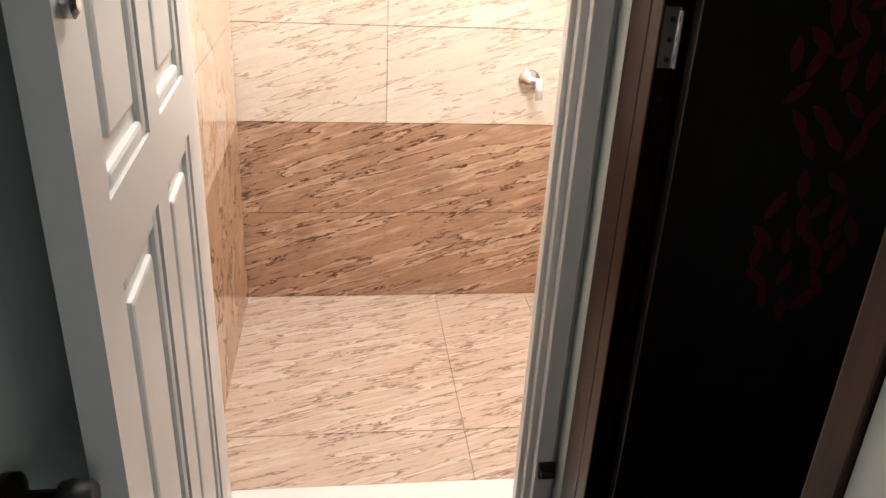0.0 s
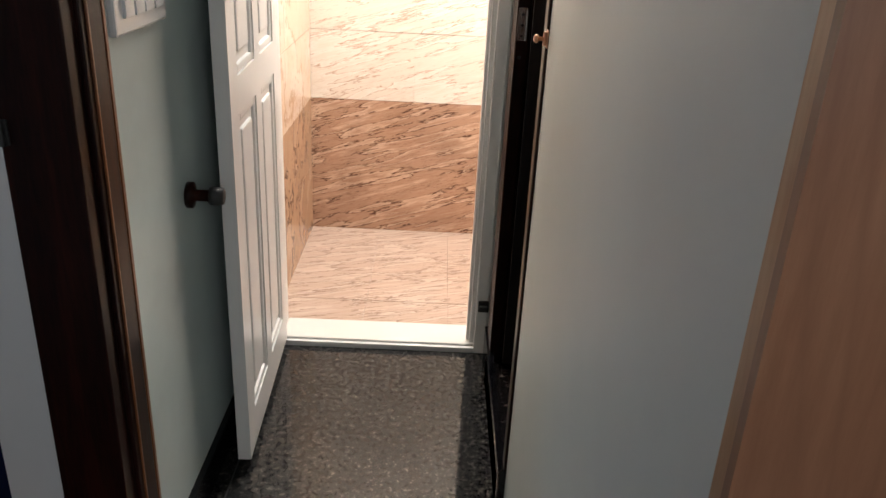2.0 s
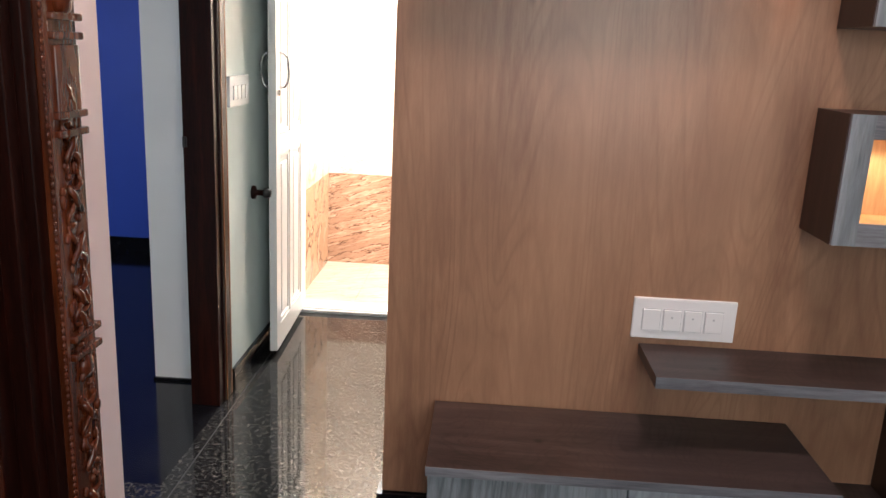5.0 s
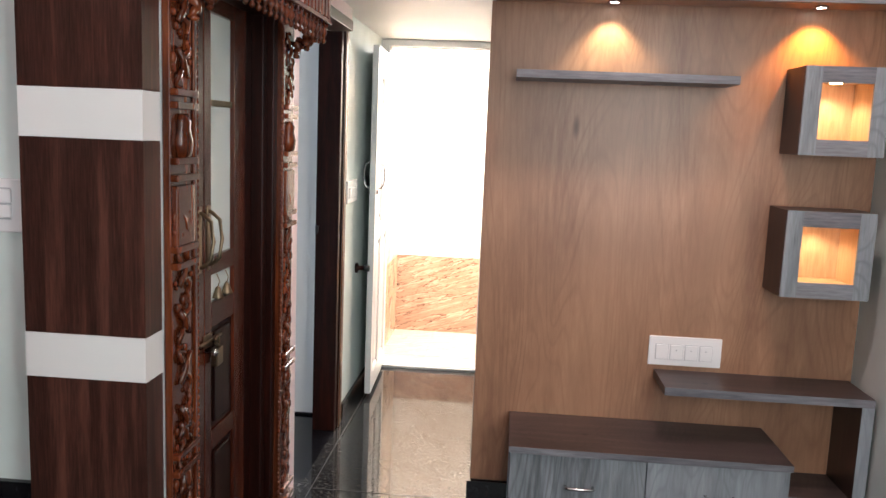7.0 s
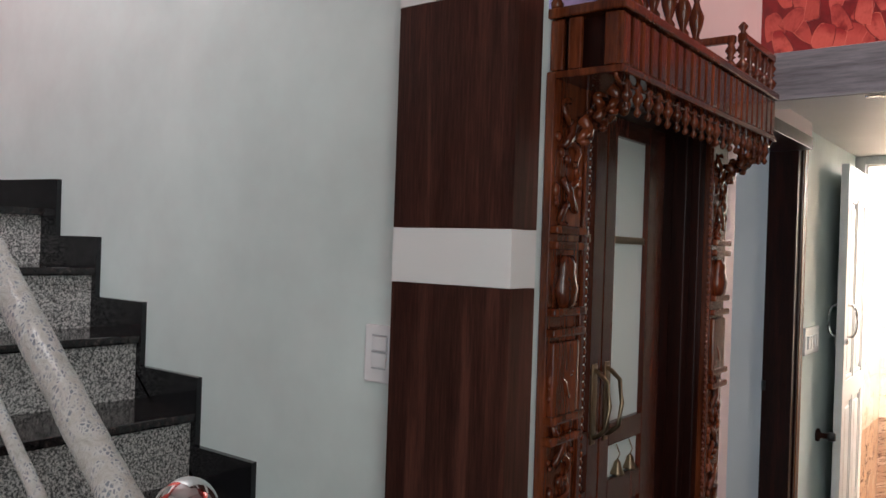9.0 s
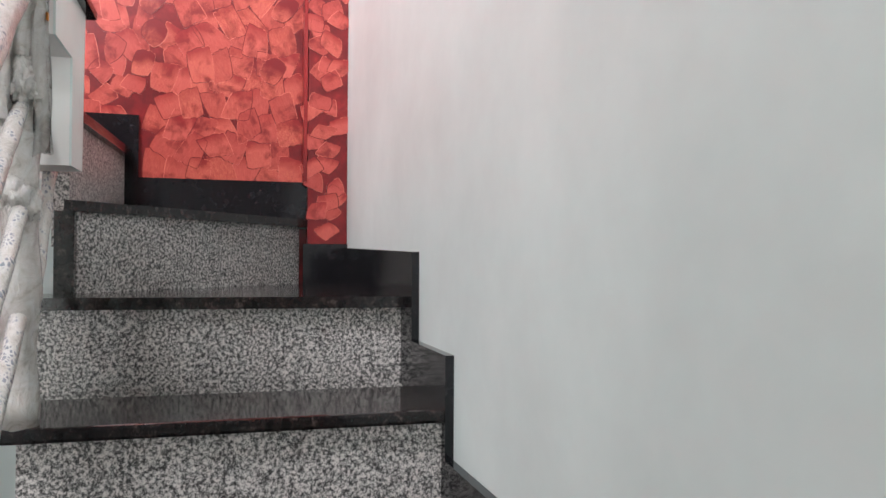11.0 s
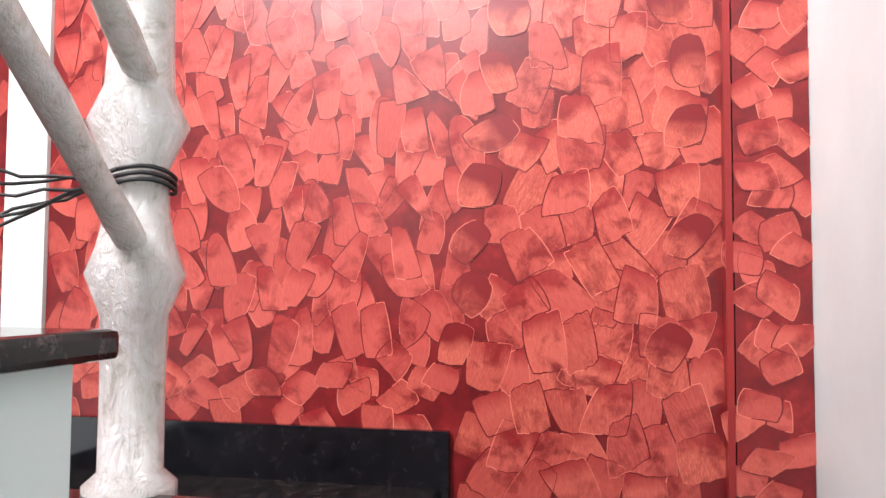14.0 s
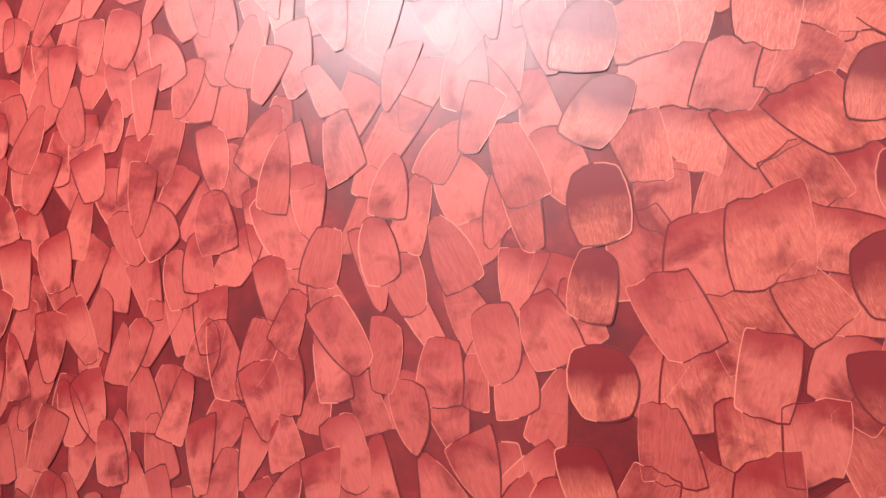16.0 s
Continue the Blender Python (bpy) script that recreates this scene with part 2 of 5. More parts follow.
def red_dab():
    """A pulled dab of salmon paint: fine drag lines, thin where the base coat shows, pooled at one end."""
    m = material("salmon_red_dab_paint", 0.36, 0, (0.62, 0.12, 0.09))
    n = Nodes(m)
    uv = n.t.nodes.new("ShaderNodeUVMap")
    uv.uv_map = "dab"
    sep = n.t.nodes.new("ShaderNodeSeparateXYZ")
    n.link(uv.outputs[0], sep.inputs[0])
    geo = n.t.nodes.new("ShaderNodeNewGeometry")
    isl = geo.outputs["Random Per Island"]
    tone = n.t.nodes.new("ShaderNodeAttribute")
    tone.attribute_name = "tone"
    # drag lines run along each dab
    own = n.t.nodes.new("ShaderNodeVectorMath")
    own.operation = "MULTIPLY_ADD"
    own.inputs[1].default_value = (9.0, 1.3, 1.0)
    n.link(uv.outputs[0], own.inputs[0])
    apart = n.t.nodes.new("ShaderNodeVectorMath")
    apart.operation = "SCALE"
    apart.inputs[0].default_value = (37.0, 61.0, 17.0)
    n.link(isl, apart.inputs[3])
    n.link(apart.outputs[0], own.inputs[2])
    drag = n.noise(own.outputs[0], 1.6, 6, 0.72, 0.3)
    cloud = n.noise(n.coords(), 17, 4, 0.6, 0.4)
    thin = n.noise(n.coords(), 60, 4, 0.7)
    c = n.ramp(isl, [(0.0, (0.33, 0.044, 0.037)), (0.5, (0.40, 0.064, 0.052)), (1.0, (0.46, 0.086, 0.066))])
    c = n.mix(n.ramp(drag, [(0.45, 0.0), (0.66, 0.4)]), c, (0.56, 0.12, 0.085))
    c = n.mix(n.ramp(drag, [(0.30, 0.45), (0.42, 0.0)]), c, (0.22, 0.012, 0.012))
    # coarse dabs carry drier, yellower drag lines
    dry = n.ramp(n.noise(own.outputs[0], 3.2, 7, 0.8, 0.6), [(0.47, 0.0), (0.60, 1.0)])
    amount = n.ramp(tone.outputs["Fac"], [(0.3, 0.0), (1.0, 0.6)])
    c = n.mix(n.mix(1.0, dry, amount, "MULTIPLY"), c, (0.64, 0.20, 0.10))
    c = n.mix(n.ramp(cloud, [(0.5, 0.0), (0.66, 0.85)]), c, (0.16, 0.007, 0.009))
    c = n.mix(n.ramp(thin, [(0.60, 0.0), (0.70, 0.4)]), c, (0.42, 0.04, 0.035))
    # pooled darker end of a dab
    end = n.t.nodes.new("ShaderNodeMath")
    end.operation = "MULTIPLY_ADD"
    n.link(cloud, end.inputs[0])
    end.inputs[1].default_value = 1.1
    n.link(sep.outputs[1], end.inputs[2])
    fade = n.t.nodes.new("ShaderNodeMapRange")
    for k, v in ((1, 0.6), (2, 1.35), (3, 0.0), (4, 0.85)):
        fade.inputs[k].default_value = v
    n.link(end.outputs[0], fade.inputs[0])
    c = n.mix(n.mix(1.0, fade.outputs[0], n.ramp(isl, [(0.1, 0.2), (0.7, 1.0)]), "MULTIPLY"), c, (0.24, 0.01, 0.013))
    # the few dark glazed dabs
    glaze = n.t.nodes.new("ShaderNodeMapRange")
    for k, v in ((1, 1.4), (2, 1.8), (3, 0.0), (4, 1.0)):
        glaze.inputs[k].default_value = v
    n.link(tone.outputs["Fac"], glaze.inputs[0])
    c = n.mix(n.mix(1.0, glaze.outputs[0], n.ramp(end.outputs[0], [(0.1, 0.1), (0.9, 1.0)]), "MULTIPLY"), c, (0.17, 0.006, 0.009))
    n.colour(c)
    n.rough(drag, 0.22, 0.42)
    n.bump(n.mix(0.4, drag, thin), 0.35, 0.0018)
    return m


M["red"] = red_ground()
M["dab"] = red_dab()
# dark base coat in the grooves, also painted as each dab's shaded side
M["dab_groove_shade"] = paint("dark_red_groove_shade", (0.14, 0.006, 0.008), 0.35, 0.3)
# pale ridge colour: a highlight painted along one side of each dab
M["dab_lit_rim"] = paint("pale_lit_ridge", (0.62, 0.17, 0.12), 0.3, 0.25)
M["red_dark"] = paint("dark_red_edge_paint", (0.22, 0.012, 0.012), 0.35, 0.4)
M["black_door"] = wood("near_black_door_laminate", (0.004, 0.003, 0.003), (0.009, 0.007, 0.006), (0.02, 0.014, 0.012), "Z", 0.3)
M["teak_door"] = wood("dark_teak_door", (0.012, 0.0025, 0.0015), (0.045, 0.010, 0.005), (0.12, 0.028, 0.013), "Z", 0.2, 10, 1.8, gloss=0.3)
M["brown_jamb"] = wood("brown_jamb_wood", (0.015, 0.007, 0.004), (0.03, 0.014, 0.009), (0.055, 0.026, 0.016), "Z", 0.4, gloss=0.25)
M["mirror_steel"] = material("mirror_steel", 0.05, 1.0, (0.75, 0.74, 0.74))


def film_material(name, clear):
    """Wrinkled clear film: milky streaks, with the dark bright metal showing between them."""
    m = material(name, 0.18, 0, (0.75, 0.75, 0.72))
    n = Nodes(m)
    streak = n.noise(n.coords((1, 1, 1), (0, 38, 0)), 26, 7, 0.7, 1.5)
    fine = n.noise(n.coords((3, 3, 1), (0, 38, 0)), 24, 5, 0.65, 3.0)
    c = n.ramp(streak, [(0.3, (0.55, 0.53, 0.47)), (0.45, (0.80, 0.78, 0.73)), (0.62, (0.92, 0.92, 0.90))])
    if clear:
        cells = n.add("ShaderNodeTexVoronoi", Scale=105.0)
        cells.feature = "DISTANCE_TO_EDGE"
        n.link(n.coords((1.5, 1.5, 0.5), (0, 50, 0)), cells.inputs["Vector"])
        bare = n.ramp(cells.outputs["Distance"], [(0.10, 0.0), (0.2, 1.0)])
        c = n.mix(n.mix(1.0, bare, n.ramp(streak, [(0.48, 0.0), (0.56, 0.85)]), "MULTIPLY"), c, (0.26, 0.30, 0.36))
    n.colour(c)
    n.rough(fine, 0.08, 0.35)
    n.bump(n.mix(0.5, streak, fine), 0.9, 0.012)
    n.b.inputs["Coat Weight"].default_value = 0.5
    n.b.inputs["Coat Roughness"].default_value = 0.08
    n.b.inputs["Transmission Weight"].default_value = 0.15
    return m


M["wrap"] = film_material("milky_plastic_film", False)
M["wrap_rail"] = film_material("clear_plastic_film", True)
M["wrap_upper"] = film_material("milky_rail_film", False)
M["drape"] = film_material("thin_hanging_film", False)
M["drape"].node_tree.nodes["Principled BSDF"].inputs["Transmission Weight"].default_value = 0.45
M["drape"].node_tree.nodes["Principled BSDF"].inputs["IOR"].default_value = 1.08
M["tape"] = material("orange_tape", 0.4, 0, (0.62, 0.22, 0.03))
M["brown_tile_side"] = stone_tile("brown_bath_tile_side", (0.5, 0.32, 0.2), (0.2, 0.11, 0.07), (0.62, 0.43, 0.3), (0, 90, 0))
M["light_tile_side"] = stone_tile("light_bath_tile_side", (0.74, 0.57, 0.43), (0.5, 0.33, 0.22), (0.80, 0.66, 0.55), (0, 90, 0), 0.6)


M["lamp_warm"] = emitter("warm_lamp", (1.0, 0.7, 0.35), 12)
M["lamp_white"] = emitter("white_lamp", (1.0, 0.95, 0.9), 12)


# ---- helpers for building ----
def thing(name, at, label="", category="", group="", kind=""):
    ob = new(name)
    ob.location = at
    ob.empty_display_size = 0.1
    return tagged(ob, label, category, group, kind)


def origin(ob):
    p = Vector((0, 0, 0))
    while ob is not None:
        p += ob.location
        ob = ob.parent
    return p


def part(name, bm, mat, parent=None, label="", smooth=False, kind=""):
    """One mesh from a bmesh in place coordinates, under a thing or a part."""
    if parent is not None:
        bmesh.ops.translate(bm, verts=bm.verts, vec=-origin(parent))
    me = bpy.data.meshes.new(name)
    bm.to_mesh(me)
    bm.free()
    me.materials.append(mat)
    if smooth:
        for p in me.polygons:
            p.use_smooth = True
    ob = new(name, me)
    ob.parent = parent
    return tagged(ob, label, kind=kind)


def box(bm, x0, x1, y0, y1, z0, z1, bevel=0.0):
    x0, x1, y0, y1, z0, z1 = min(x0, x1), max(x0, x1), min(y0, y1), max(y0, y1), min(z0, z1), max(z0, z1)
    made = bmesh.ops.create_cube(bm, size=1.0, matrix=Matrix.LocRotScale(
        ((x0 + x1) / 2, (y0 + y1) / 2, (z0 + z1) / 2), None, (x1 - x0, y1 - y0, z1 - z0)))
    if bevel:
        edges = {e for v in made["verts"] for e in v.link_edges}
        bmesh.ops.bevel(bm, geom=list(edges), offset=bevel, segments=2, affect="EDGES", profile=0.6)


def boxes(*rows, bevel=0.0):
    bm = bmesh.new()
    for r in rows:
        box(bm, *r, bevel=bevel)
    return bm


def lathe(bm, at, profile, sides=16, axis="Z", turn=None):
    """Turned shape: profile of (radius, height) along an axis from at."""
    m = Matrix.Translation(at)
    if axis == "X":
        m = m @ Matrix.Rotation(radians(90), 4, "Y")
    elif axis == "Y":
        m = m @ Matrix.Rotation(radians(-90), 4, "X")
    if turn is not None:
        m = m @ turn
    rings = []
    for r, h in profile:
        rings.append([bm.verts.new(m @ Vector((r * math.cos(2 * math.pi * k / sides), r * math.sin(2 * math.pi * k / sides), h))) for k in range(sides)])
    for a, b in zip(rings, rings[1:]):
        for k in range(sides):
            bm.faces.new((a[k], a[(k + 1) % sides], b[(k + 1) % sides], b[k]))
    bm.faces.new(rings[0][::-1])
    bm.faces.new(rings[-1])


def tube(bm, points, radius, sides=10):
    """Round bar through points."""
    pts = [Vector(p) for p in points]
    rings = []
    for i, p in enumerate(pts):
        d = (pts[min(i + 1, len(pts) - 1)] - pts[max(i - 1, 0)]).normalized()
        q = d.to_track_quat("Z", "Y")
        r = radius[i] if isinstance(radius, (list, tuple)) else radius
        rings.append([bm.verts.new(p + q @ Vector((r * math.cos(2 * math.pi * k / sides), r * math.sin(2 * math.pi * k / sides), 0))) for k in range(sides)])
    for a, b in zip(rings, rings[1:]):
        for k in range(sides):
            bm.faces.new((a[k], a[(k + 1) % sides], b[(k + 1) % sides], b[k]))
    bm.faces.new(rings[0][::-1])
    bm.faces.new(rings[-1])


def prism(bm, poly, z0, z1):
    """Upright prism over a plan polygon."""
    lo = [bm.verts.new((x, y, z0)) for x, y in poly]
    hi = [bm.verts.new((x, y, z1)) for x, y in poly]
    bm.faces.new(lo[::-1])
    bm.faces.new(hi)
    for k in range(len(poly)):
        j = (k + 1) % len(poly)
        bm.faces.new((lo[k], lo[j], hi[j], hi[k]))
    bmesh.ops.recalc_face_normals(bm, faces=bm.faces)


def slab(bm, poly, y0, y1, axis="Y"):
    """Polygon given in the upright plane (x, z) or (y, z), pushed through a thickness."""
    def put(u, w, d):
        return (u, d, w) if axis == "Y" else (d, u, w)
    a = [bm.verts.new(put(u, w, y0)) for u, w in poly]
    b = [bm.verts.new(put(u, w, y1)) for u, w in poly]
    bm.faces.new(a[::-1])
    bm.faces.new(b)
    for k in range(len(poly)):
        j = (k + 1) % len(poly)
        bm.faces.new((a[k], a[j], b[j], b[k]))
    bmesh.ops.recalc_face_normals(bm, faces=bm.faces)


def setting(name, bm, mat, label=""):
    return part(name, bm, mat, None, label, kind="structure")


# ---- large structure ----
XR, XW = -2.74, 2.21        # red wall of the stair, right wall of the living room
YT, YB, YE = 1.45, 3.42, 4.54  # face of the panelled wall, bathroom front, bathroom back
TOP = 5.2
setting("floor", boxes((XR - 0.2, XW + 0.2, -4.2, 1.6, -0.15, 0)), M["floor_granite"], "polished black granite floor")
setting("floor_passage", boxes((-0.05, 0.9, 1.6, YB, -0.15, 0)), M["floor_granite"], "polished black granite floor of the passage")
setting("wall_stair", boxes((XR - 0.2, 0, 0, 0.15, 0, TOP)), M["pale"], "pale green painted wall beside the stairs")
setting("pilaster_red", boxes((XR, XR + 0.03, -0.125, -0.001, 1.79, TOP)), M["red"])
setting("wall_red", boxes((XR - 0.15, XR, -4.0, 0, 0, TOP)), M["red"], "red trowel-textured wall behind the stairs")
setting("wall_left_end", boxes((-0.15, 0.0, 0.15, 0.19, 0, TOP)), M["white"])
setting("wall_over_doors", boxes((-0.15, 0.0, 0.19, 1.08, 2.05, TOP), (-0.15, 0.0, 1.08, 1.235, 0, TOP), (-0.15, 0.0, 1.235, 1.449, 2.1, TOP), (-0.15, 0.0, 1.6, 2.2, 2.1, 2.16)), M["pink"])
setting("wall_passage", boxes((-0.2, -0.05, 2.36, YB, 0, 2.3), (-0.2, -0.05, 2.2, 2.36, 2.12, 2.3)), M["pale"])
setting("wall_tv", boxes((0.71, XW, YT + 0.012, 1.57, 0, 2.25), (0.71, 0.86, 1.57, 2.62, 0, 2.25), (0.71, 0.86, 2.62, 3.36, 2.08, 2.25), (0.71, 0.86, 3.36, YB, 0, 2.25)), M["grey_white"])
setting("wall_red_upper", boxes((-0.15, XW + 0.2, YT, 1.6, 2.25, TOP)), M["red"], "red trowel-textured upper wall")
setting("wall_right", boxes((XW, XW + 0.15, -4.2, YT + 0.012, 0, TOP)), M["pale"])
setting("wall_back", boxes((XR - 0.2, XW + 0.2, -4.2, -4.05, 0, TOP)), M["white"])
setting("ceiling", boxes((XR - 0.2, XW + 0.2, -4.2, 1.6, TOP, TOP + 0.15)), M["white"])
setting("ceiling_passage", boxes((-0.2, 0.86, 1.6, YB, 2.16, 2.3), (-0.15, 0.71, 1.34, 1.6, 2.16, 2.25)), M["white"])

# bathroom
setting("bath_floor", boxes((-0.0705, 1.5, YB + 0.12, YE, -0.14, -0.02)), M["floor_tile"])
setting("bath_wall_back", boxes((-0.2, 1.5, YE, YE + 0.12, -0.1, 0.3), (-0.2, 1.5, YE, YE + 0.12, 0.3, 0.6)), M["brown_tile"])
setting("bath_wall_back_upper", boxes((-0.2, 1.5, YE, YE + 0.12, 0.6, 2.4)), M["light_tile"])
setting("bath_wall_left", boxes((-0.2, -0.07, YB + 0.1, YE, -0.1, 0.6)), M["brown_tile"])
setting("bath_wall_left_upper", boxes((-0.2, -0.07, YB + 0.1, YE, 0.6, 2.4)), M["light_tile"])
setting("bath_wall_right", boxes((1.5, 1.62, YB, YE, -0.1, 2.4)), M["light_tile"])
setting("bath_wall_front", boxes((0.66, 1.5, YB, YB + 0.12, -0.1, 2.4), (-0.2, 0.0, YB, YB + 0.12, 0, 2.4), (0.0, 0.66, YB, YB + 0.12, 2.115, 2.4)), M["white"])
setting("bath_ceiling", boxes((-0.2, 1.62, YB, YE + 0.1, 2.4, 2.5)), M["white"])

# room behind the left doorway
setting("room_floor", boxes((-2.6, -0.05, 1.05, YB, -0.15, -0.001), (-2.6, -0.2, YB, 4.6, -0.15, -0.001)), M["black_granite"], "black polished granite floor of the side room")
setting("room_wall_blue", boxes((-2.6, -0.2, 4.44, 4.56, 0.0, 2.4)), M["blue"], "deep blue painted wall of the side room")
setting("room_wall_return", boxes((-0.405, -0.2, 2.42, 2.5, 0.0, 2.4), (-0.405, -0.25, 2.5, 4.44, 0, 2.4)), M["white"])
setting("room_wall_far", boxes((-2.72, -2.6, 1.0, 4.56, 0, 2.4)), M["blue"])
setting("room_wall_near", boxes((-2.6, -0.15, 1.0, 1.12, 0, 2.4)), M["white"])
setting("room_ceiling", boxes((-2.72, -0.15, 1.0, 4.56, 2.4, 2.5)), M["white"])
setting("room_skirting", boxes((-0.41, -0.2, 2.408, 2.419, 0, 0.012), (-2.6, -0.405, 4.425, 4.439, 0, 0.1)), M["black_granite"])
# room behind the right doorway
setting("side_room_floor", boxes((0.86, 2.4, 1.6, 3.6, -0.15, -0.001)), M["black_granite"])
setting("side_room_walls", boxes((0.86, 2.4, 3.45, 3.57, 0, 2.4), (2.4, 2.5, 1.6, 3.6, 0, 2.4)), M["white"])
setting("side_room_ceiling", boxes((0.86, 2.5, 1.57, 3.57, 2.3, 2.4)), M["white"])

# skirtings
setting("skirting_passage", boxes((-0.05, -0.035, 2.36, YB - 0.02, 0, 0.095)), M["black_granite"], "black granite skirting")
setting("skirting_tv_wall", boxes((0.69, 0.86, YT - 0.015, YT + 0.011, 0, 0.125), (1.88, XW, YT - 0.015, YT + 0.011, 0, 0.125), (0.69, 0.709, YT + 0.011, 1.5, 0, 0.125)), M["black_granite"], "black granite skirting")
setting("skirting_right", boxes((XW - 0.015, XW, -4, YT - 0.015, 0, 0.11)), M["black_granite"])
setting("skirting_passage_right", boxes((0.69, 0.709, 2.62, YB - 0.06, 0, 0.13), (0.709, 0.86, 2.625, 2.64, 0, 0.13)), M["black_granite"])
setting("threshold_block", boxes((0.69, 0.86, 2.64, 3.24, 0, 0.1)), M["tread_granite"], "dark granite threshold of the side room")
setting("skirting_door_strip", boxes((0.0, 0.012, 1.095, 1.235, 0, 0.11)), M["black_granite"])
bm = boxes((-0.001, 2.2, 1.513, 1.517, 0.0, 0.0015), (-2.7, 2.2, 0.0, 0.003, 0.0, 0.0015), (0.0, 0.004, 0.3, 3.38, 0.0, 0.0012), (-0.001, 2.2, -1.503, -1.5, 0.0, 0.0015), (1.0, 1.003, -4, 1.4, 0, 0.0012))
setting("floor_joints", bm, M["black"], "thin dark joints between floor slabs")

# bathroom sill and frame
setting("bath_sill", boxes((0.0, 0.66, YB - 0.005, YB + 0.13, -0.02, 0.028), bevel=0.004), M["marble"], "white marble sill of the bathroom door")
bm = boxes((-0.05, 0.0, YB - 0.02, YB + 0.06, 0, 2.155), (0.66, 0.696, YB - 0.02, YB + 0.06, 0.0, 2.155), (0.0, 0.66, YB - 0.02, YB + 0.06, 2.115, 2.155), (0.645, 0.66, YB + 0.0, YB + 0.05, 0.03, 2.115), (0.634, 0.645, YB + 0.02, YB + 0.05, 0.03, 2.115), (0.0, 0.66, YB - 0.02, YB - 0.006, 0.0, 0.02), bevel=0.003)
setting("door_frame_bath", bm, M["white_door"], "white painted bathroom door frame")
# tiles of the bathroom, each with its own joint
G = 0.0012
for k, (x0, x1) in enumerate([(-0.068, 0.392), (0.392, 0.992), (0.992, 1.498)]):
    for j, (z0, z1) in enumerate([(-0.018, 0.295), (0.295, 0.6), (0.6, 0.9), (0.9, 1.2), (1.2, 1.5), (1.5, 1.8), (1.8, 2.1), (2.1, 2.395)]):
        part("tile", boxes((x0 + G, x1 - G, YE - 0.006, YE - 0.0002, z0 + G, z1 - G)), M["brown_tile" if z1 < 0.61 else "light_tile"], bpy.data.objects["bath_wall_back"])
for k, (y0, y1) in enumerate([(3.55, 3.95), (3.95, 4.53)]):
    for j, (z0, z1) in enumerate([(-0.018, 0.295), (0.295, 0.6), (0.6, 0.9), (0.9, 1.2), (1.2, 1.5), (1.5, 1.8), (1.8, 2.1), (2.1, 2.395)]):
        part("tile", boxes((-0.0698, -0.064, y0 + G, y1 - G, z0 + G, z1 - G)), M["brown_tile_side" if z1 < 0.61 else "light_tile_side"], bpy.data.objects["bath_wall_left"])
for x0, x1 in [(-0.066, 0.257), (0.257, 0.572), (0.572, 0.887), (0.887, 1.2), (1.2, 1.498)]:
    for y0, y1 in [(3.55, 3.79), (3.79, 4.53)]:
        part("tile", boxes((x0 + G, x1 - G, y0 + G, y1 - G, -0.0198, -0.014)), M["floor_tile"], bpy.data.objects["bath_floor"])

# bathroom louvred window
win = thing("bathroom_window", (0.25, YE - 0.01, 1.98), "bright frosted louvre window high on the bathroom wall", "window")
part("window_frame", boxes((-0.05, 0.55, YE - 0.03, YE - 0.007, 1.94, 1.97), (-0.05, 0.55, YE - 0.03, YE - 0.007, 2.28, 2.31), (-0.05, -0.02, YE - 0.03, YE - 0.007, 1.97, 2.28), (0.52, 0.55, YE - 0.03, YE - 0.007, 1.97, 2.28)), M["white_door"], win)
for k in range(4):
    z = 1.975 + k * 0.077
    part("pane", boxes((-0.02, 0.52, YE - 0.022, YE - 0.016, z, z + 0.07)), M["louvre"], win)
for k in range(5):
    x = 0.07 + k * 0.09
    part("window_bar", boxes((x, x + 0.01, YE - 0.045, YE - 0.032, 1.97, 2.28)), M["switch_grey"], win)
tap = thing("bathroom_tap", (0.83, YE - 0.03, 0.75), "steel wall tap with a white spout", "tap")
bm = bmesh.new()
lathe(bm, (0.836, YE - 0.006, 0.745), [(0.034, 0.0), (0.034, -0.008), (0.018, -0.012), (0.014, -0.05)], 16, "Y")
part("flange", bm, M["steel"], tap, smooth=True)
bm = bmesh.new()
tube(bm, [(0.836, YE - 0.05, 0.75), (0.852, YE - 0.07, 0.76), (0.856, YE - 0.075, 0.70)], 0.011)
part("spout", bm, M["plastic"], tap, "white spout", smooth=True)


# ---- open bathroom door ----
def door_matrix(hinge, toward):
    d = Vector(toward) - Vector(hinge)
    return Matrix.Translation(hinge) @ Matrix.Rotation(math.atan2(d.y, d.x), 4, "Z")


def moved(bm, m):
    bmesh.ops.transform(bm, matrix=m, verts=bm.verts)
    return bm


dm = door_matrix((-0.014, 3.40, 0), (0.010, 2.75, 0))
bdoor = thing("bathroom_door", (0.01, 3.4, 0.03), "white painted panelled bathroom door standing open", "door")
W, T = 0.652, 0.034
bars = [(0, 0.075, 0.03, 2.05), (W - 0.085, W, 0.03, 2.05), (0.285, 0.355, 0.14, 0.945), (0.285, 0.355, 1.035, 1.9), (0.075, W - 0.085, 0.03, 0.14), (0.075, W - 0.085, 0.945, 1.035), (0.075, W - 0.085, 1.9, 2.05)]
part("door_frame_bars", moved(boxes(*[(a, b, 0, T, z0, z1) for a, b, z0, z1 in bars]), dm), M["white_door"], bdoor)
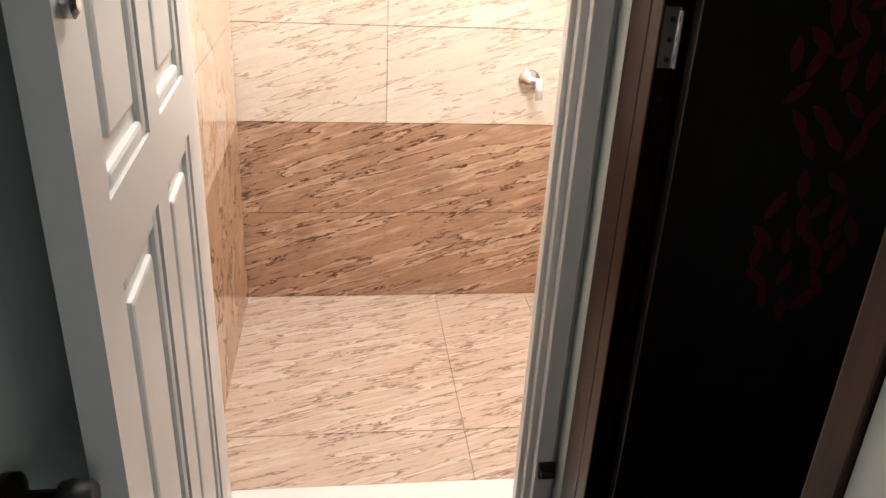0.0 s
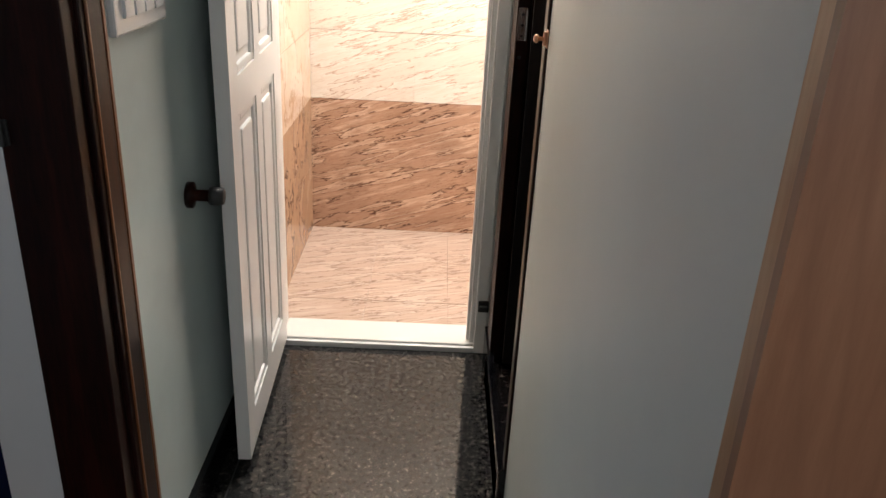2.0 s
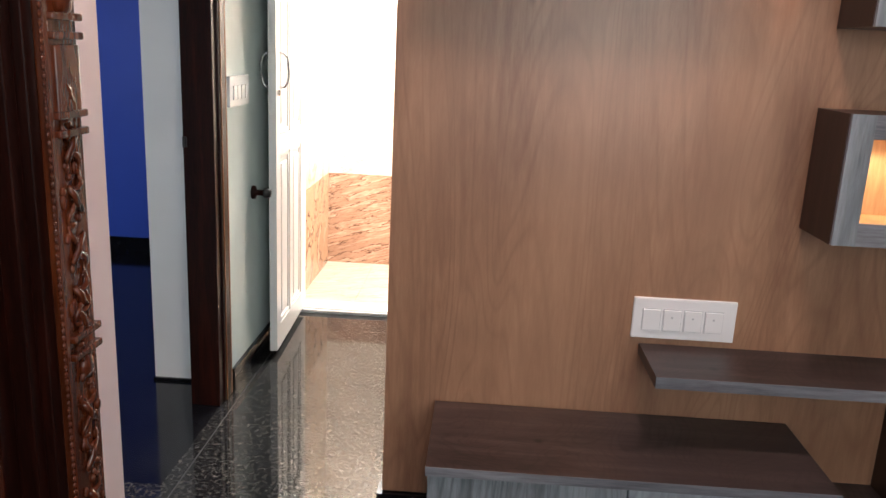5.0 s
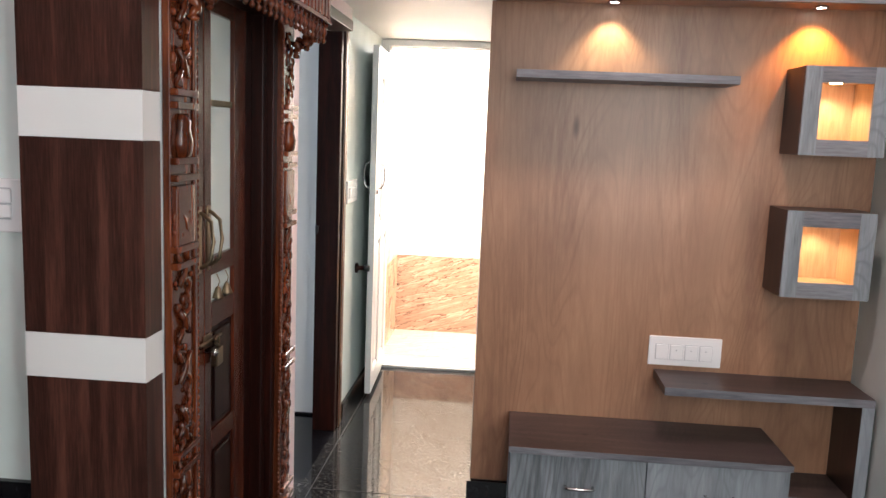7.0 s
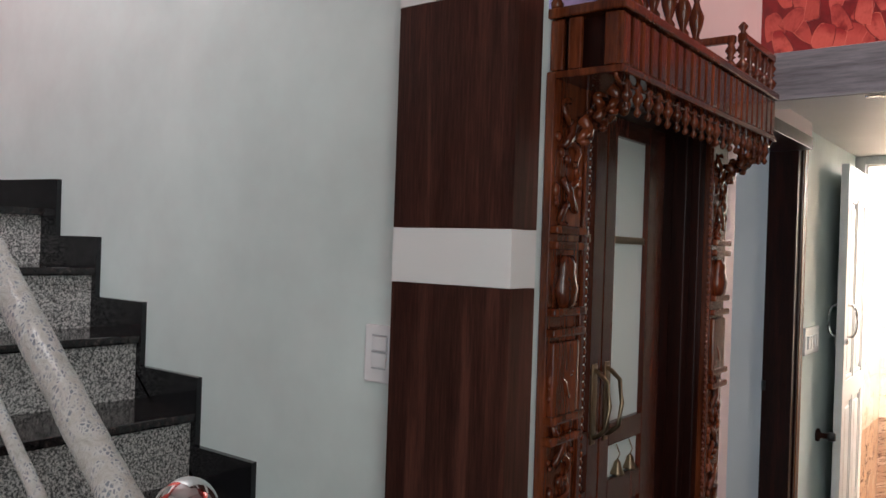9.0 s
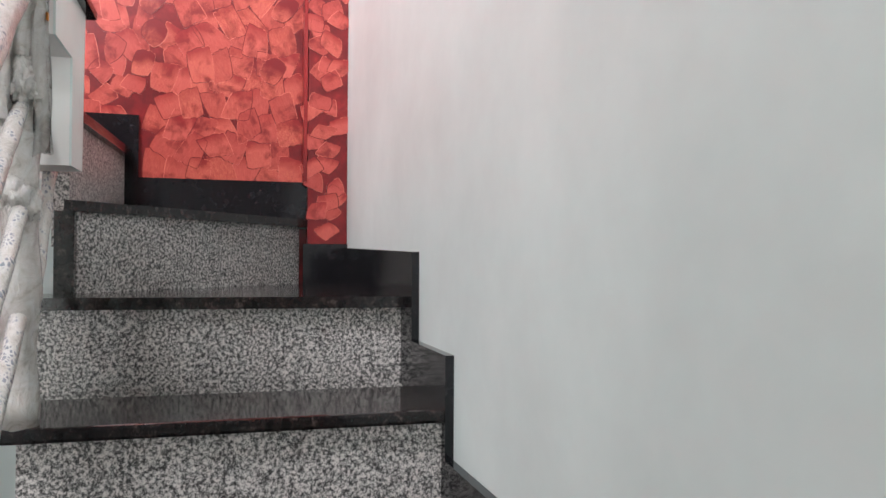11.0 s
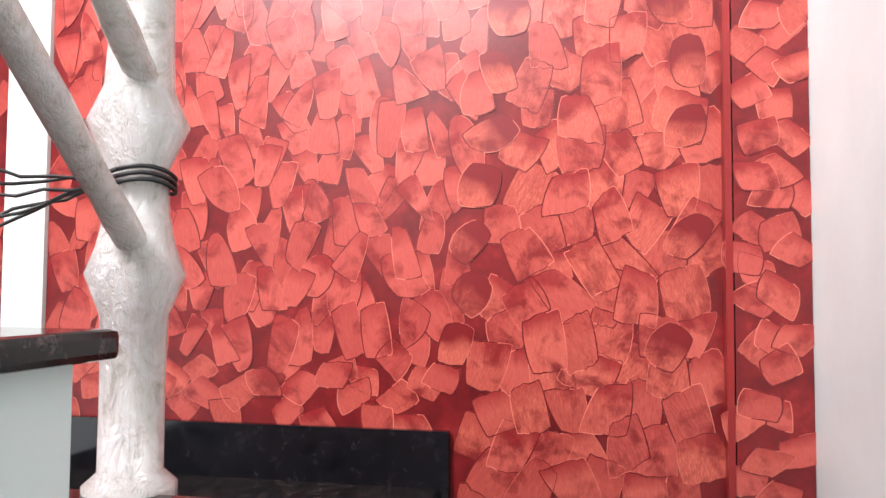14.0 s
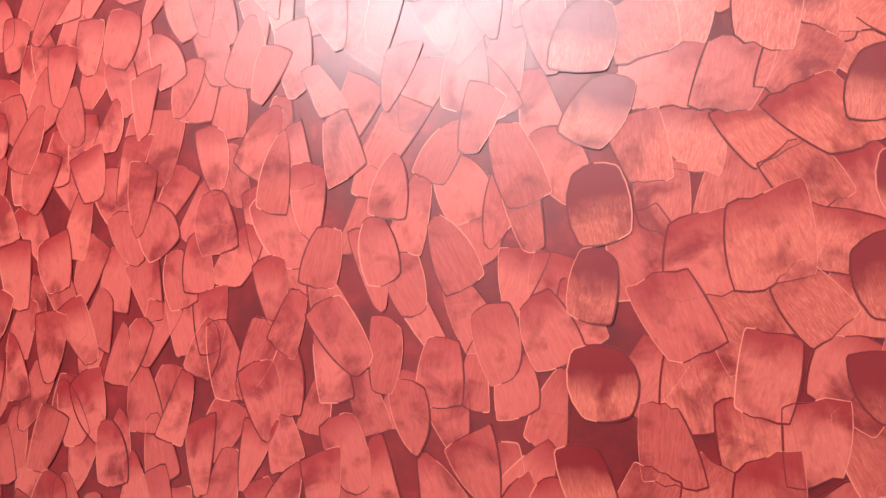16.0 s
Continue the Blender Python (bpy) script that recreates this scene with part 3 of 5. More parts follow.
for a, b, z0, z1 in [(0.075, 0.285, 0.14, 0.945), (0.355, W - 0.085, 0.14, 0.945), (0.075, 0.285, 1.035, 1.9), (0.355, W - 0.085, 1.035, 1.9)]:
    bm = boxes((a, b, 0.011, T - 0.011, z0, z1))
    for u0, u1, w0, w1 in ((a, a + 0.022, z0, z1), (b - 0.022, b, z0, z1), (a + 0.022, b - 0.022, z0, z0 + 0.022), (a + 0.022, b - 0.022, z1 - 0.022, z1)):
        box(bm, u0, u1, 0.003, T - 0.003, w0, w1, 0.006)
    box(bm, a + 0.045, b - 0.045, 0.004, T - 0.004, z0 + 0.045, z1 - 0.045, 0.006)
    part("door_panel", moved(bm, dm), M["white_door"], bdoor)
bm = bmesh.new()
for sgn, y0 in ((-1, 0), (1, T)):
    pts = []
    for k in range(9):
        a = math.pi * k / 8
        pts.append((0.60, y0 + sgn * (0.004 + 0.04 * math.sin(a) ** 0.6), 1.32 - 0.075 * math.cos(a)))
    tube(bm, pts, 0.006, 8)
part("door_handle", moved(bm, dm), M["steel"], bdoor, "chrome pull handle", smooth=True)
bm = bmesh.new()
lathe(bm, (0.62, -0.0, 1.225), [(0.014, 0), (0.014, -0.008), (0.008, -0.012)], 12, "Y")
lathe(bm, (0.62, T, 1.225), [(0.014, 0), (0.014, 0.008), (0.008, 0.012)], 12, "Y")
part("door_lock", moved(bm, dm), M["steel"], bdoor)

stopper = thing("door_stopper", (-0.035, 2.70, 0.79), "dark brown round door stopper on the passage wall", "door stopper")
bm = bmesh.new()
lathe(bm, (-0.05, 2.70, 0.792), [(0.03, 0), (0.03, 0.012), (0.013, 0.018), (0.013, 0.05)], 16, "X")
part("mount", bm, M["red_wood"], stopper, smooth=True)
bm = bmesh.new()
lathe(bm, (0.0, 2.70, 0.792), [(0.02, 0), (0.022, 0.01), (0.018, 0.03)], 16, "X")
part("rubber_tip", bm, M["black"], stopper, "black rubber tip", smooth=True)

floor_stop = thing("frame_latch_plate", (0.66, YB - 0.03, 0.18), "small dark metal latch on the bathroom door frame", "latch")
part("plate", boxes((0.665, 0.7, YB - 0.03, YB - 0.02, 0.165, 0.205), (0.668, 0.697, YB - 0.045, YB - 0.03, 0.178, 0.192), bevel=0.002), M["black"], floor_stop)


def switch_plate(name, frame_rows, keys, label, sockets=()):
    ob = thing(name, ((frame_rows[0] + frame_rows[1]) / 2, (frame_rows[2] + frame_rows[3]) / 2, frame_rows[4]), label, "switch")
    part("plate", boxes(frame_rows, bevel=0.004), M["plastic"], ob)
    for k in keys:
        part("switch_key", boxes(k, bevel=0.0015), M["plastic"], ob)
    for k in sockets:
        part("key_edge", boxes(k), M["switch_grey"], ob)
    return ob


keys = [(-0.038, -0.03, 2.40 + 0.05 * k, 2.442 + 0.05 * k, 1.212, 1.268) for k in range(4)]
edges = [(-0.0385, -0.0375, 2.396 + 0.05 * k, 2.399 + 0.05 * k, 1.21, 1.27) for k in range(5)]
switch_plate("passage_switch_plate", (-0.05, -0.036, 2.365, 2.62, 1.185, 1.305), keys, "white switch plate with four keys on the passage wall", edges)
keys = [(1.43 + 0.058 * k, 1.478 + 0.058 * k, YT - 0.018, YT - 0.01, 0.705, 0.765) for k in range(4)]
edges = [r for k in range(4) for r in ((1.428 + 0.058 * k, 1.43 + 0.058 * k, YT - 0.0125, YT - 0.0115, 0.703, 0.767), (1.478 + 0.058 * k, 1.48 + 0.058 * k, YT - 0.0125, YT - 0.0115, 0.703, 0.767), (1.43 + 0.058 * k, 1.478 + 0.058 * k, YT - 0.0125, YT - 0.0115, 0.765, 0.767), (1.43 + 0.058 * k, 1.478 + 0.058 * k, YT - 0.0125, YT - 0.0115, 0.703, 0.705))]
edges += [(1.508 + 0.058 * k, 1.513 + 0.058 * k, YT - 0.0195, YT - 0.0185, 0.742, 0.747) for k in range(3)]
switch_plate("tv_switch_plate", (1.402, 1.69, YT - 0.012, YT, 0.678, 0.798), keys, "white switch plate with four keys on the panelled wall", edges)
keys = [(-0.375, -0.335, -0.018, -0.01, 1.335 + 0.036 * k, 1.365 + 0.036 * k) for k in range(2)]
edges = [(-0.375, -0.335, -0.0185, -0.0165, 1.366, 1.3695), (-0.375, -0.335, -0.0185, -0.0165, 1.402, 1.405), (-0.375, -0.335, -0.0185, -0.0165, 1.331, 1.334)]
switch_plate("stair_switch_plate", (-0.402, -0.286, -0.012, 0.0, 1.30, 1.425), keys, "white switch plate beside the dark column", edges)

# ---- side doorways ----
left_frame = thing("side_room_door_frame", (-0.12, 2.28, 0), "dark polished wooden door frame of the blue room", "door frame")
part("jamb", boxes((-0.166, -0.048, 2.2, 2.245, 0, 2.12), (-0.166, -0.14, 2.245, 2.28, 0, 2.12), (-0.14, -0.04, 2.245, 2.325, 0, 2.12), bevel=0.003), M["red_wood"], left_frame)
part("moulding", boxes((-0.04, -0.036, 2.262, 2.268, 0, 2.12), (-0.049, -0.042, 2.334, 2.345, 0, 2.12), bevel=0.0015), M["gold_trim"], left_frame, "light polished moulding edge")
part("head", boxes((-0.15, 0.005, 1.236, 2.2, 2.05, 2.1), bevel=0.003), M["red_wood"], left_frame)
bm = boxes((-0.166, -0.15, 2.194, 2.2, 1.045, 1.085), bevel=0.001)
lathe(bm, (-0.158, 2.19, 1.045), [(0.005, 0), (0.005, 0.04)], 8)
part("hinge", bm, M["black"], left_frame, "small dark hinge")
part("near_jamb", boxes((-0.15, -0.004, 1.236, 1.244, 0, 2.05)), M["white"], left_frame)

right_frame = thing("side_room_doorway_frame", (0.78, 3.2, 0), "dark red-brown polished wooden door frame", "door frame")
part("jamb", boxes((0.697, 0.86, 3.245, 3.33, 0.0, 2.08), (0.697, 0.735, 3.2, 3.245, 0.1, 2.08), bevel=0.004), M["red_wood"], right_frame)
part("near_jamb", boxes((0.704, 0.858, 2.622, 2.668, 0.1, 2.08), bevel=0.004), M["brown_jamb"], right_frame, "lighter brown door jamb")
bm = boxes((0.7, 0.7235, 3.197, 3.2, 1.09, 1.175))
lathe(bm, (0.7245, 3.195, 1.09), [(0.0035, 0), (0.0035, 0.08)], 8)
hinge = part("hinge", bm, M["steel"], right_frame, "steel hinge with dark screws")
for z in (1.102, 1.13, 1.158):
    bm = bmesh.new()
    lathe(bm, (0.713, 3.197, z), [(0.0042, 0), (0.0035, -0.0015)], 10, "Y")
    part("screw", bm, M["black"], hinge, "dark screw head")
bm = bmesh.new()
lathe(bm, (0.712, 3.2, 1.045), [(0.005, 0), (0.0045, -0.001)], 12, "Y")
part("screw_hole", bm, M["black"], right_frame, "small dark screw hole")
printed = thing("printed_door", (0.82, 3.18, 0.1), "nearly black door with a dark red leaf print, standing open", "door")
pm = door_matrix((0.738, 3.19, 0), (1.358, 3.14, 0))
part("door_leaf", moved(boxes((0, 0.64, -0.03, 0.0, 0.11, 2.05), bevel=0.002), pm), M["black_door"], printed)


def leaf(bm, u, w, size, turn):
    pts = []
    for k in range(11):
        a = 2 * math.pi * k / 11
        r = size * (0.5 + 0.14 * abs(math.sin(a)) ** 3)
        x, z = r * 0.62 * math.cos(a), r * math.sin(a) * 1.15
        if abs(math.sin(a)) > 0.95:
            z *= 1.25
        pts.append((u + x * math.cos(turn) - z * math.sin(turn), w + x * math.sin(turn) + z * math.cos(turn)))
    slab(bm, pts, -0.0315, -0.0302)
    return bm


rng = random.Random(7)
bm = bmesh.new()
for cu, cw, n, spread in ((0.235, 1.52, 34, 0.14), (0.225, 1.12, 28, 0.12), (0.225, 0.83, 20, 0.1), (0.235, 1.86, 26, 0.12)):
    placed = []
    for _ in range(400):
        a, r = rng.uniform(0, 6.28), spread * math.sqrt(rng.random())
        u, w = cu + r * math.cos(a) * 0.75, cw + r * math.sin(a) * 1.15
        if all((u - p) ** 2 + (w - q) ** 2 > 0.030 ** 2 for p, q in placed):
            placed.append((u, w))
            leaf(bm, u, w, rng.uniform(0.026, 0.033), rng.uniform(-0.9, 0.9))
        if len(placed) >= n:
            break
part("leaf_print", moved(bm, pm), M["leaf_red"], printed, "dark red printed leaves")
bolt = thing("tower_bolt", (0.71, 2.62, 1.15), "copper tower bolt on the edge of the white wall", "bolt")
bm = boxes((0.702, 0.7045, 2.585, 2.605, 1.168, 1.202), bevel=0.001)
lathe(bm, (0.699, 2.595, 1.172), [(0.004, 0), (0.004, 0.026)], 10)
part("bolt_plate", bm, M["copper"], bolt)
bm = bmesh.new()
lathe(bm, (0.697, 2.595, 1.185), [(0.004, 0), (0.004, -0.01), (0.008, -0.012), (0.009, -0.016), (0.005, -0.02)], 12, "X")
part("bolt_knob", bm, M["copper"], bolt, smooth=True)

# ---- panelled wall ----
panel = thing("tv_wall_panel", (0.71, YT, 0.13), "brown wood-grain laminate panel on the living room wall", "wall panel")
part("panel_sheet", boxes((0.705, XW - 0.005, YT, YT + 0.011, 0.13, 2.11)), M["panel_wood"], panel)
part("edge_strip", boxes((0.7055, 0.7095, YT + 0.011, YT + 0.03, 0.13, 2.11)), M["orange_wood"], panel)
beam = thing("wooden_beam", (0.1, 1.2, 2.07), "grey wood-grain laminated beam over the passage", "beam")
part("beam_front", boxes((0.11, XW, 1.18, 1.2, 2.07, 2.21)), M["grey_wood"], beam)
part("beam_soffit", boxes((0.72, XW, 1.2, YT - 0.001, 2.09, 2.11)), M["panel_wood"], beam)
part("beam_passage_soffit", boxes((0.002, 0.72, 1.2, 1.45, 2.09, 2.11)), M["white"], beam)
part("beam_top", boxes((0.11, XW, 1.2, YT - 0.001, 2.185, 2.21)), M["grey_wood"], beam)


def downlight(x, y, z, mat, label, r=0.026):
    ob = thing("downlight", (x, y, z), label, "ceiling light", "recessed downlights")
    bm = bmesh.new()
    lathe(bm, (x, y, z), [(r, 0), (r, -0.006), (r * 0.75, -0.007), (r * 0.72, -0.001)], 20)
    part("rim", bm, M["steel"], ob, smooth=True)
    bm = bmesh.new()
    lathe(bm, (x, y, z - 0.004), [(r * 0.7, 0), (r * 0.6, -0.002)], 16)
    part("lens", bm, mat, ob)


downlight(0.364, 1.33, 2.09, M["plastic"], "small round unlit downlight over the passage")
downlight(1.166, 1.385, 2.09, M["lamp_white"], "small round lit downlight over the wood panel")
downlight(1.92, 1.385, 2.09, M["lamp_white"], "small round lit warm downlight over the wood panel")

cab = thing("tv_cabinet", (1.37, 1.25, 0), "low grey wood television cabinet with dark top and steel legs", "cabinet")
part("cabinet_body", boxes((0.86, 1.87, 1.085, 1.43, 0.135, 0.415)), M["grey_wood_z"], cab)
part("cabinet_top", boxes((0.855, 1.875, 1.06, 1.445, 0.4155, 0.44), bevel=0.001), M["brown_top"], cab)
part("top_edging", boxes((0.855, 1.875, 1.0575, 1.06, 0.4155, 0.44)), M["grey_wood"], cab)
for x0, x1 in ((0.862, 1.358), (1.362, 1.868)):
    d = part("cabinet_door", boxes((x0, x1, 1.066, 1.084, 0.137, 0.412), bevel=0.001), M["grey_wood_z"], cab)
    cx = (x0 + x1) / 2 + 0.01
    bm = bmesh.new()
    tube(bm, [(cx - 0.05, 1.066, 0.30), (cx - 0.05, 1.045, 0.30), (cx - 0.042, 1.04, 0.30), (cx + 0.042, 1.04, 0.30), (cx + 0.05, 1.045, 0.30), (cx + 0.05, 1.066, 0.30)], 0.0055, 10)
    part("door_handle", bm, M["steel"], d, "chrome bar handle", smooth=True)
for x, y in ((0.92, 1.12), (1.81, 1.12), (0.92, 1.4), (1.81, 1.4)):
    bm = bmesh.new()
    lathe(bm, (x, y, 0), [(0.022, 0), (0.022, 0.012), (0.014, 0.02), (0.014, 0.12), (0.02, 0.125), (0.02, 0.135)], 16)
    part("leg", bm, M["steel"], cab, "short chrome leg", smooth=True)

# angled shelf beside the cabinet
sh = thing("wall_shelf_unit", (1.82, 1.3, 0.22), "grey wood wall shelf with dark top and upright end board", "shelf")
part("top_board", boxes((1.43, 2.195, 1.205, YT - 0.001, 0.627, 0.658), bevel=0.001), M["brown_top"], sh)
part("top_edging", boxes((1.43, 2.195, 1.202, 1.205, 0.627, 0.658)), M["grey_wood"], sh)
part("end_board", boxes((2.150, 2.195, 1.205, YT - 0.001, 0.26, 0.627)), M["dark_side"], sh)
part("end_edging", boxes((2.150, 2.195, 1.202, 1.205, 0.26, 0.627)), M["grey_wood_z"], sh)
part("lower_board", boxes((1.876, 2.195, 1.205, YT - 0.001, 0.222, 0.26)), M["brown_top"], sh)
part("lower_edging", boxes((1.876, 2.195, 1.202, 1.205, 0.222, 0.26)), M["grey_wood"], sh)

ts = thing("long_wall_shelf", (1.2, 1.35, 1.79), "thin long grey wood wall shelf", "shelf")
part("board", boxes((0.812, 1.62, 1.258, YT - 0.001, 1.788, 1.818), bevel=0.001), M["grey_wood"], ts)


def niche(x0, x1, z0, z1, warm):
    ob = thing("wall_niche_box", ((x0 + x1) / 2, YT, z0), "grey-framed wall niche with lit orange wood inside and dark outer sides", "wall niche", "wall niches")
    w = 0.058
    part("outer_side", boxes((x0 - 0.002, x0 + 0.012, 1.255, YT - 0.001, z0, z1), (x1 - 0.012, x1 + 0.002, 1.255, YT - 0.001, z0, z1), (x0 + 0.012, x1 - 0.012, 1.255, YT - 0.001, z1 - 0.012, z1), (x0 + 0.012, x1 - 0.012, 1.255, YT - 0.001, z0, z0 + 0.012)), M["dark_side"], ob)
    part("front_stile", boxes((x0, x0 + w, 1.245, 1.255, z0, z1)), M["grey_wood_z"], ob)
    part("front_stile", boxes((x1 - w, x1, 1.245, 1.255, z0, z1)), M["grey_wood_z"], ob)
    part("front_rail", boxes((x0 + w, x1 - w, 1.245, 1.255, z1 - w, z1)), M["grey_wood"], ob)
    part("front_rail", boxes((x0 + w, x1 - w, 1.245, 1.255, z0, z0 + w)), M["grey_wood"], ob)
    a, b, c, d = x0 + w - 0.01, x1 - w + 0.01, z0 + w - 0.01, z1 - w + 0.01
    part("lining", boxes((a - 0.01, a, 1.255, YT - 0.012, c, d), (b, b + 0.01, 1.255, YT - 0.012, c, d), (a, b, YT - 0.012, YT - 0.002, c, d), (a, b, 1.255, YT - 0.012, d, d + 0.01), (a, b, 1.255, YT - 0.012, c - 0.01, c)), M["orange_wood"], ob)
    bm = bmesh.new()
    lathe(bm, ((x0 + x1) / 2, 1.36, d), [(0.022, 0), (0.022, -0.005), (0.014, -0.006)], 16)
    part("niche_lamp", bm, M["lamp_warm"], ob)
    spot("niche_light", ((x0 + x1) / 2, 1.36, d - 0.012), ((x0 + x1) / 2, 1.36, z0), warm, (1.0, 0.78, 0.48), 130, 0.6)


niche(1.843, 2.14, 1.545, 1.863, 3.5)
niche(1.828, 2.145, 1.02, 1.343, 2.4)

# ---- column ----
column = thing("laminated_column", (-0.14, -0.03, 0), "dark wood-grain column with white gloss bands", "column")
zs = [(0, 0.16, 1), (0.16, 0.48, 0), (0.48, 0.59, 1), (0.59, 0.975, 0), (0.975, 1.08, 1), (1.08, 1.525, 0), (1.525, 1.635, 1), (1.635, 2.082, 0), (2.082, 2.19, 1), (2.19, 2.64, 0), (2.64, 2.75, 1), (2.75, 4.2, 0)]
for z0, z1, white in zs:
    z0, z1 = max(0, 1.6 + (z0 - 1.6) * 0.986), 1.6 + (z1 - 1.6) * 0.986
    part("white_band" if white else "dark_panel", boxes((-0.266, 0.016, -0.085 - 0.001 * white, -0.0005, z0 + 0.0005, z1 - 0.0005)), M["white_laminate" if white else "dark_laminate"], column)


# ---- carved door surround ----
def scroll(bm, x, y, z, size, flip, up=1, thick=0.011):
    """A carved S of two spirals."""
    pts, rad = [], []
    n = 26
    for k in range(n):
        t = -1 + 2 * k / (n - 1)
        a = t * 4.6
        r = size * (0.12 + 0.88 * (1 - abs(t)) ** 1.0) * 0.5
        sgn = 1 if t > 0 else -1
        cy = flip * sgn * (math.cos(abs(a)) * r - size * 0.1)
        cz = sgn * (size * 0.55 - math.sin(abs(a)) * r)
        if abs(t) < 0.08:
            cy, cz = 0, t * size
        pts.append((x + 0.006 * math.cos(3 * a), y + cy, z + up * cz))
        rad.append(thick * (0.55 + 0.45 * (1 - abs(t))))
    tube(bm, pts, rad, 6)


def ball(bm, x, y, z, r, sides=10, squash=1.0):
    prof = [(max(r * math.sin(math.pi * k / 6), 0.0004), -r * squash * math.cos(math.pi * k / 6)) for k in range(7)]
    lathe(bm, (x, y, z), prof, sides)


def flat(bm):
    """Presses carving down towards its board."""
    for v in bm.verts:
        v.co.x = 0.012 + (v.co.x - 0.012) * 0.6
    return bm


def pilaster(y0, y1, parent, inner):
    w = y1 - y0
    yc = (y0 + y1) / 2
    part("back_board", boxes((0.002, 0.02, y0, y1, 0, 1.94), bevel=0.002), M["teak"], parent)
    b0, b1 = (y1 - 0.018, y1) if inner > 0 else (y0, y0 + 0.018)
    part("edge_moulding", boxes((0.02, 0.026, b0, b1, 0.0, 1.94), bevel=0.003), M["teak"], parent)
    bm = bmesh.new()
    yb = b1 + 0.006 if inner > 0 else b0 - 0.006
    for k in range(108):
        ball(bm, 0.03, yb, 0.02 + k * 0.0178, 0.0075, 6, 1.0)
    part("bead_row", flat(bm), M["teak"], parent, "carved beaded edge", smooth=True, kind="stuff")
    cy = (y0 + b0) / 2 if inner > 0 else (b1 + y1) / 2
    hw = (b0 - y0) / 2 if inner > 0 else (y1 - b1) / 2
    s = hw * 1.5
    bm = bmesh.new()
    r2 = random.Random(int(y0 * 100) + 5)
    for z0, n in ((0.26, 5), (0.79, 5), (1.66, 2)):
        for k in range(n):
            z = z0 + 0.05 + k * s * 1.25
            scroll(bm, 0.034, cy, z, s, 1 if k % 2 else -1)
            for j in range(5):
                a = r2.uniform(0, 6.28)
                ball(bm, 0.03, cy + hw * 0.75 * math.cos(a), z + s * 0.55 * math.sin(a), r2.uniform(0.006, 0.012), 7, r2.uniform(0.8, 1.8))
    part("scroll_carving", flat(bm), M["teak"], parent, "deeply carved scrolls and buds", smooth=True)
    bm = bmesh.new()
    for z in (0.02, 0.05, 0.185, 0.235, 0.7, 0.745, 1.22, 1.26, 1.43, 1.47, 1.6, 1.63):
        box(bm, 0.02, 0.056, cy - hw, cy + hw, z, z + 0.017, 0.005)
    box(bm, 0.02, 0.045, cy - hw * 0.8, cy + hw * 0.8, 0.07, 0.18, 0.006)
    box(bm, 0.02, 0.045, cy - hw * 0.8, cy + hw * 0.8, 1.27, 1.42, 0.006)
    part("cross_moulding", flat(bm), M["teak"], parent)
    bm = bmesh.new()
    lathe(bm, (0.034, cy, 1.48), [(0.018, 0), (0.03, 0.015), (0.036, 0.045), (0.024, 0.075), (0.028, 0.09), (0.016, 0.11)], 12)
    lathe(bm, (0.034, cy, 0.64), [(0.016, 0), (0.026, 0.02), (0.018, 0.055)], 12)
    part("turned_pot", flat(bm), M["teak"], parent, "turned pot ornament", smooth=True)


surround = thing("carved_door_surround", (0.03, 0.56, 0), "glossy carved teak surround of the prayer room door", "door surround")
pilaster(0.042, 0.19, surround, 1)
pilaster(0.945, 1.09, surround, -1)
part("inner_jamb", boxes((-0.15, 0.004, 0.19, 0.225, 0, 1.95), (-0.06, -0.02, 0.225, 0.25, 0, 1.95), bevel=0.003), M["red_wood"], surround)
part("inner_jamb", boxes((-0.15, 0.004, 0.905, 0.945, 0, 1.95), (-0.11, -0.02, 0.865, 0.905, 0, 1.95), (-0.15, -0.06, 0.80, 0.865, 0, 1.95), bevel=0.004), M["red_wood"], surround)
part("head_board", boxes((-0.15, 0.02, 0.205, 0.945, 1.93, 2.05)), M["red_wood"], surround)
part("door_sill", boxes((-0.15, 0.05, 0.205, 0.945, 0.0, 0.035), bevel=0.006), M["red_wood"], surround)

cornice = thing("carved_cornice", (0.08, 0.56, 1.94), "glossy carved teak cornice with hanging drops and a small balustrade", "cornice")
CX = 0.155
part("top_board", boxes((0.0, CX + 0.008, 0.042, 1.078, 2.046, 2.066), bevel=0.004), M["teak"], cornice)
part("bottom_board", boxes((0.0, CX + 0.004, 0.046, 1.074, 1.93, 1.944), bevel=0.003), M["teak"], cornice)
part("fascia_back", boxes((CX - 0.03, CX - 0.016, 0.06, 1.06, 1.944, 2.046)), M["red_wood"], cornice)
for k in range(23):
    y = 0.052 + k * 0.0445
    part("fluted_panel", boxes((CX - 0.016, CX, y, y + 0.036, 1.946, 2.044), bevel=0.005), M["teak"], cornice)
for k in range(4):
    x = 0.004 + k * 0.038
    if k != 2:
        part("end_panel", boxes((x, x + 0.028, 0.05, 0.062, 1.946, 2.044), bevel=0.003), M["teak"], cornice)
part("end_back", boxes((0.0, CX - 0.03, 0.075, 0.085, 1.944, 2.046)), M["red_wood"], cornice)
drop = [(0.003, 0), (0.005, -0.006), (0.009, -0.012), (0.005, -0.02), (0.011, -0.03), (0.012, -0.036), (0.006, -0.046), (0.003, -0.052), (0.0085, -0.06), (0.006, -0.066), (0.001, -0.07)]
for k in range(19):
    y = 0.1 + k * 0.051
    bm = bmesh.new()
    lathe(bm, (CX - 0.012, y, 1.93), drop, 8)
    part("hanging_drop", bm, M["teak"], cornice, "turned hanging drop with a pale tip", smooth=True)
bm = bmesh.new()
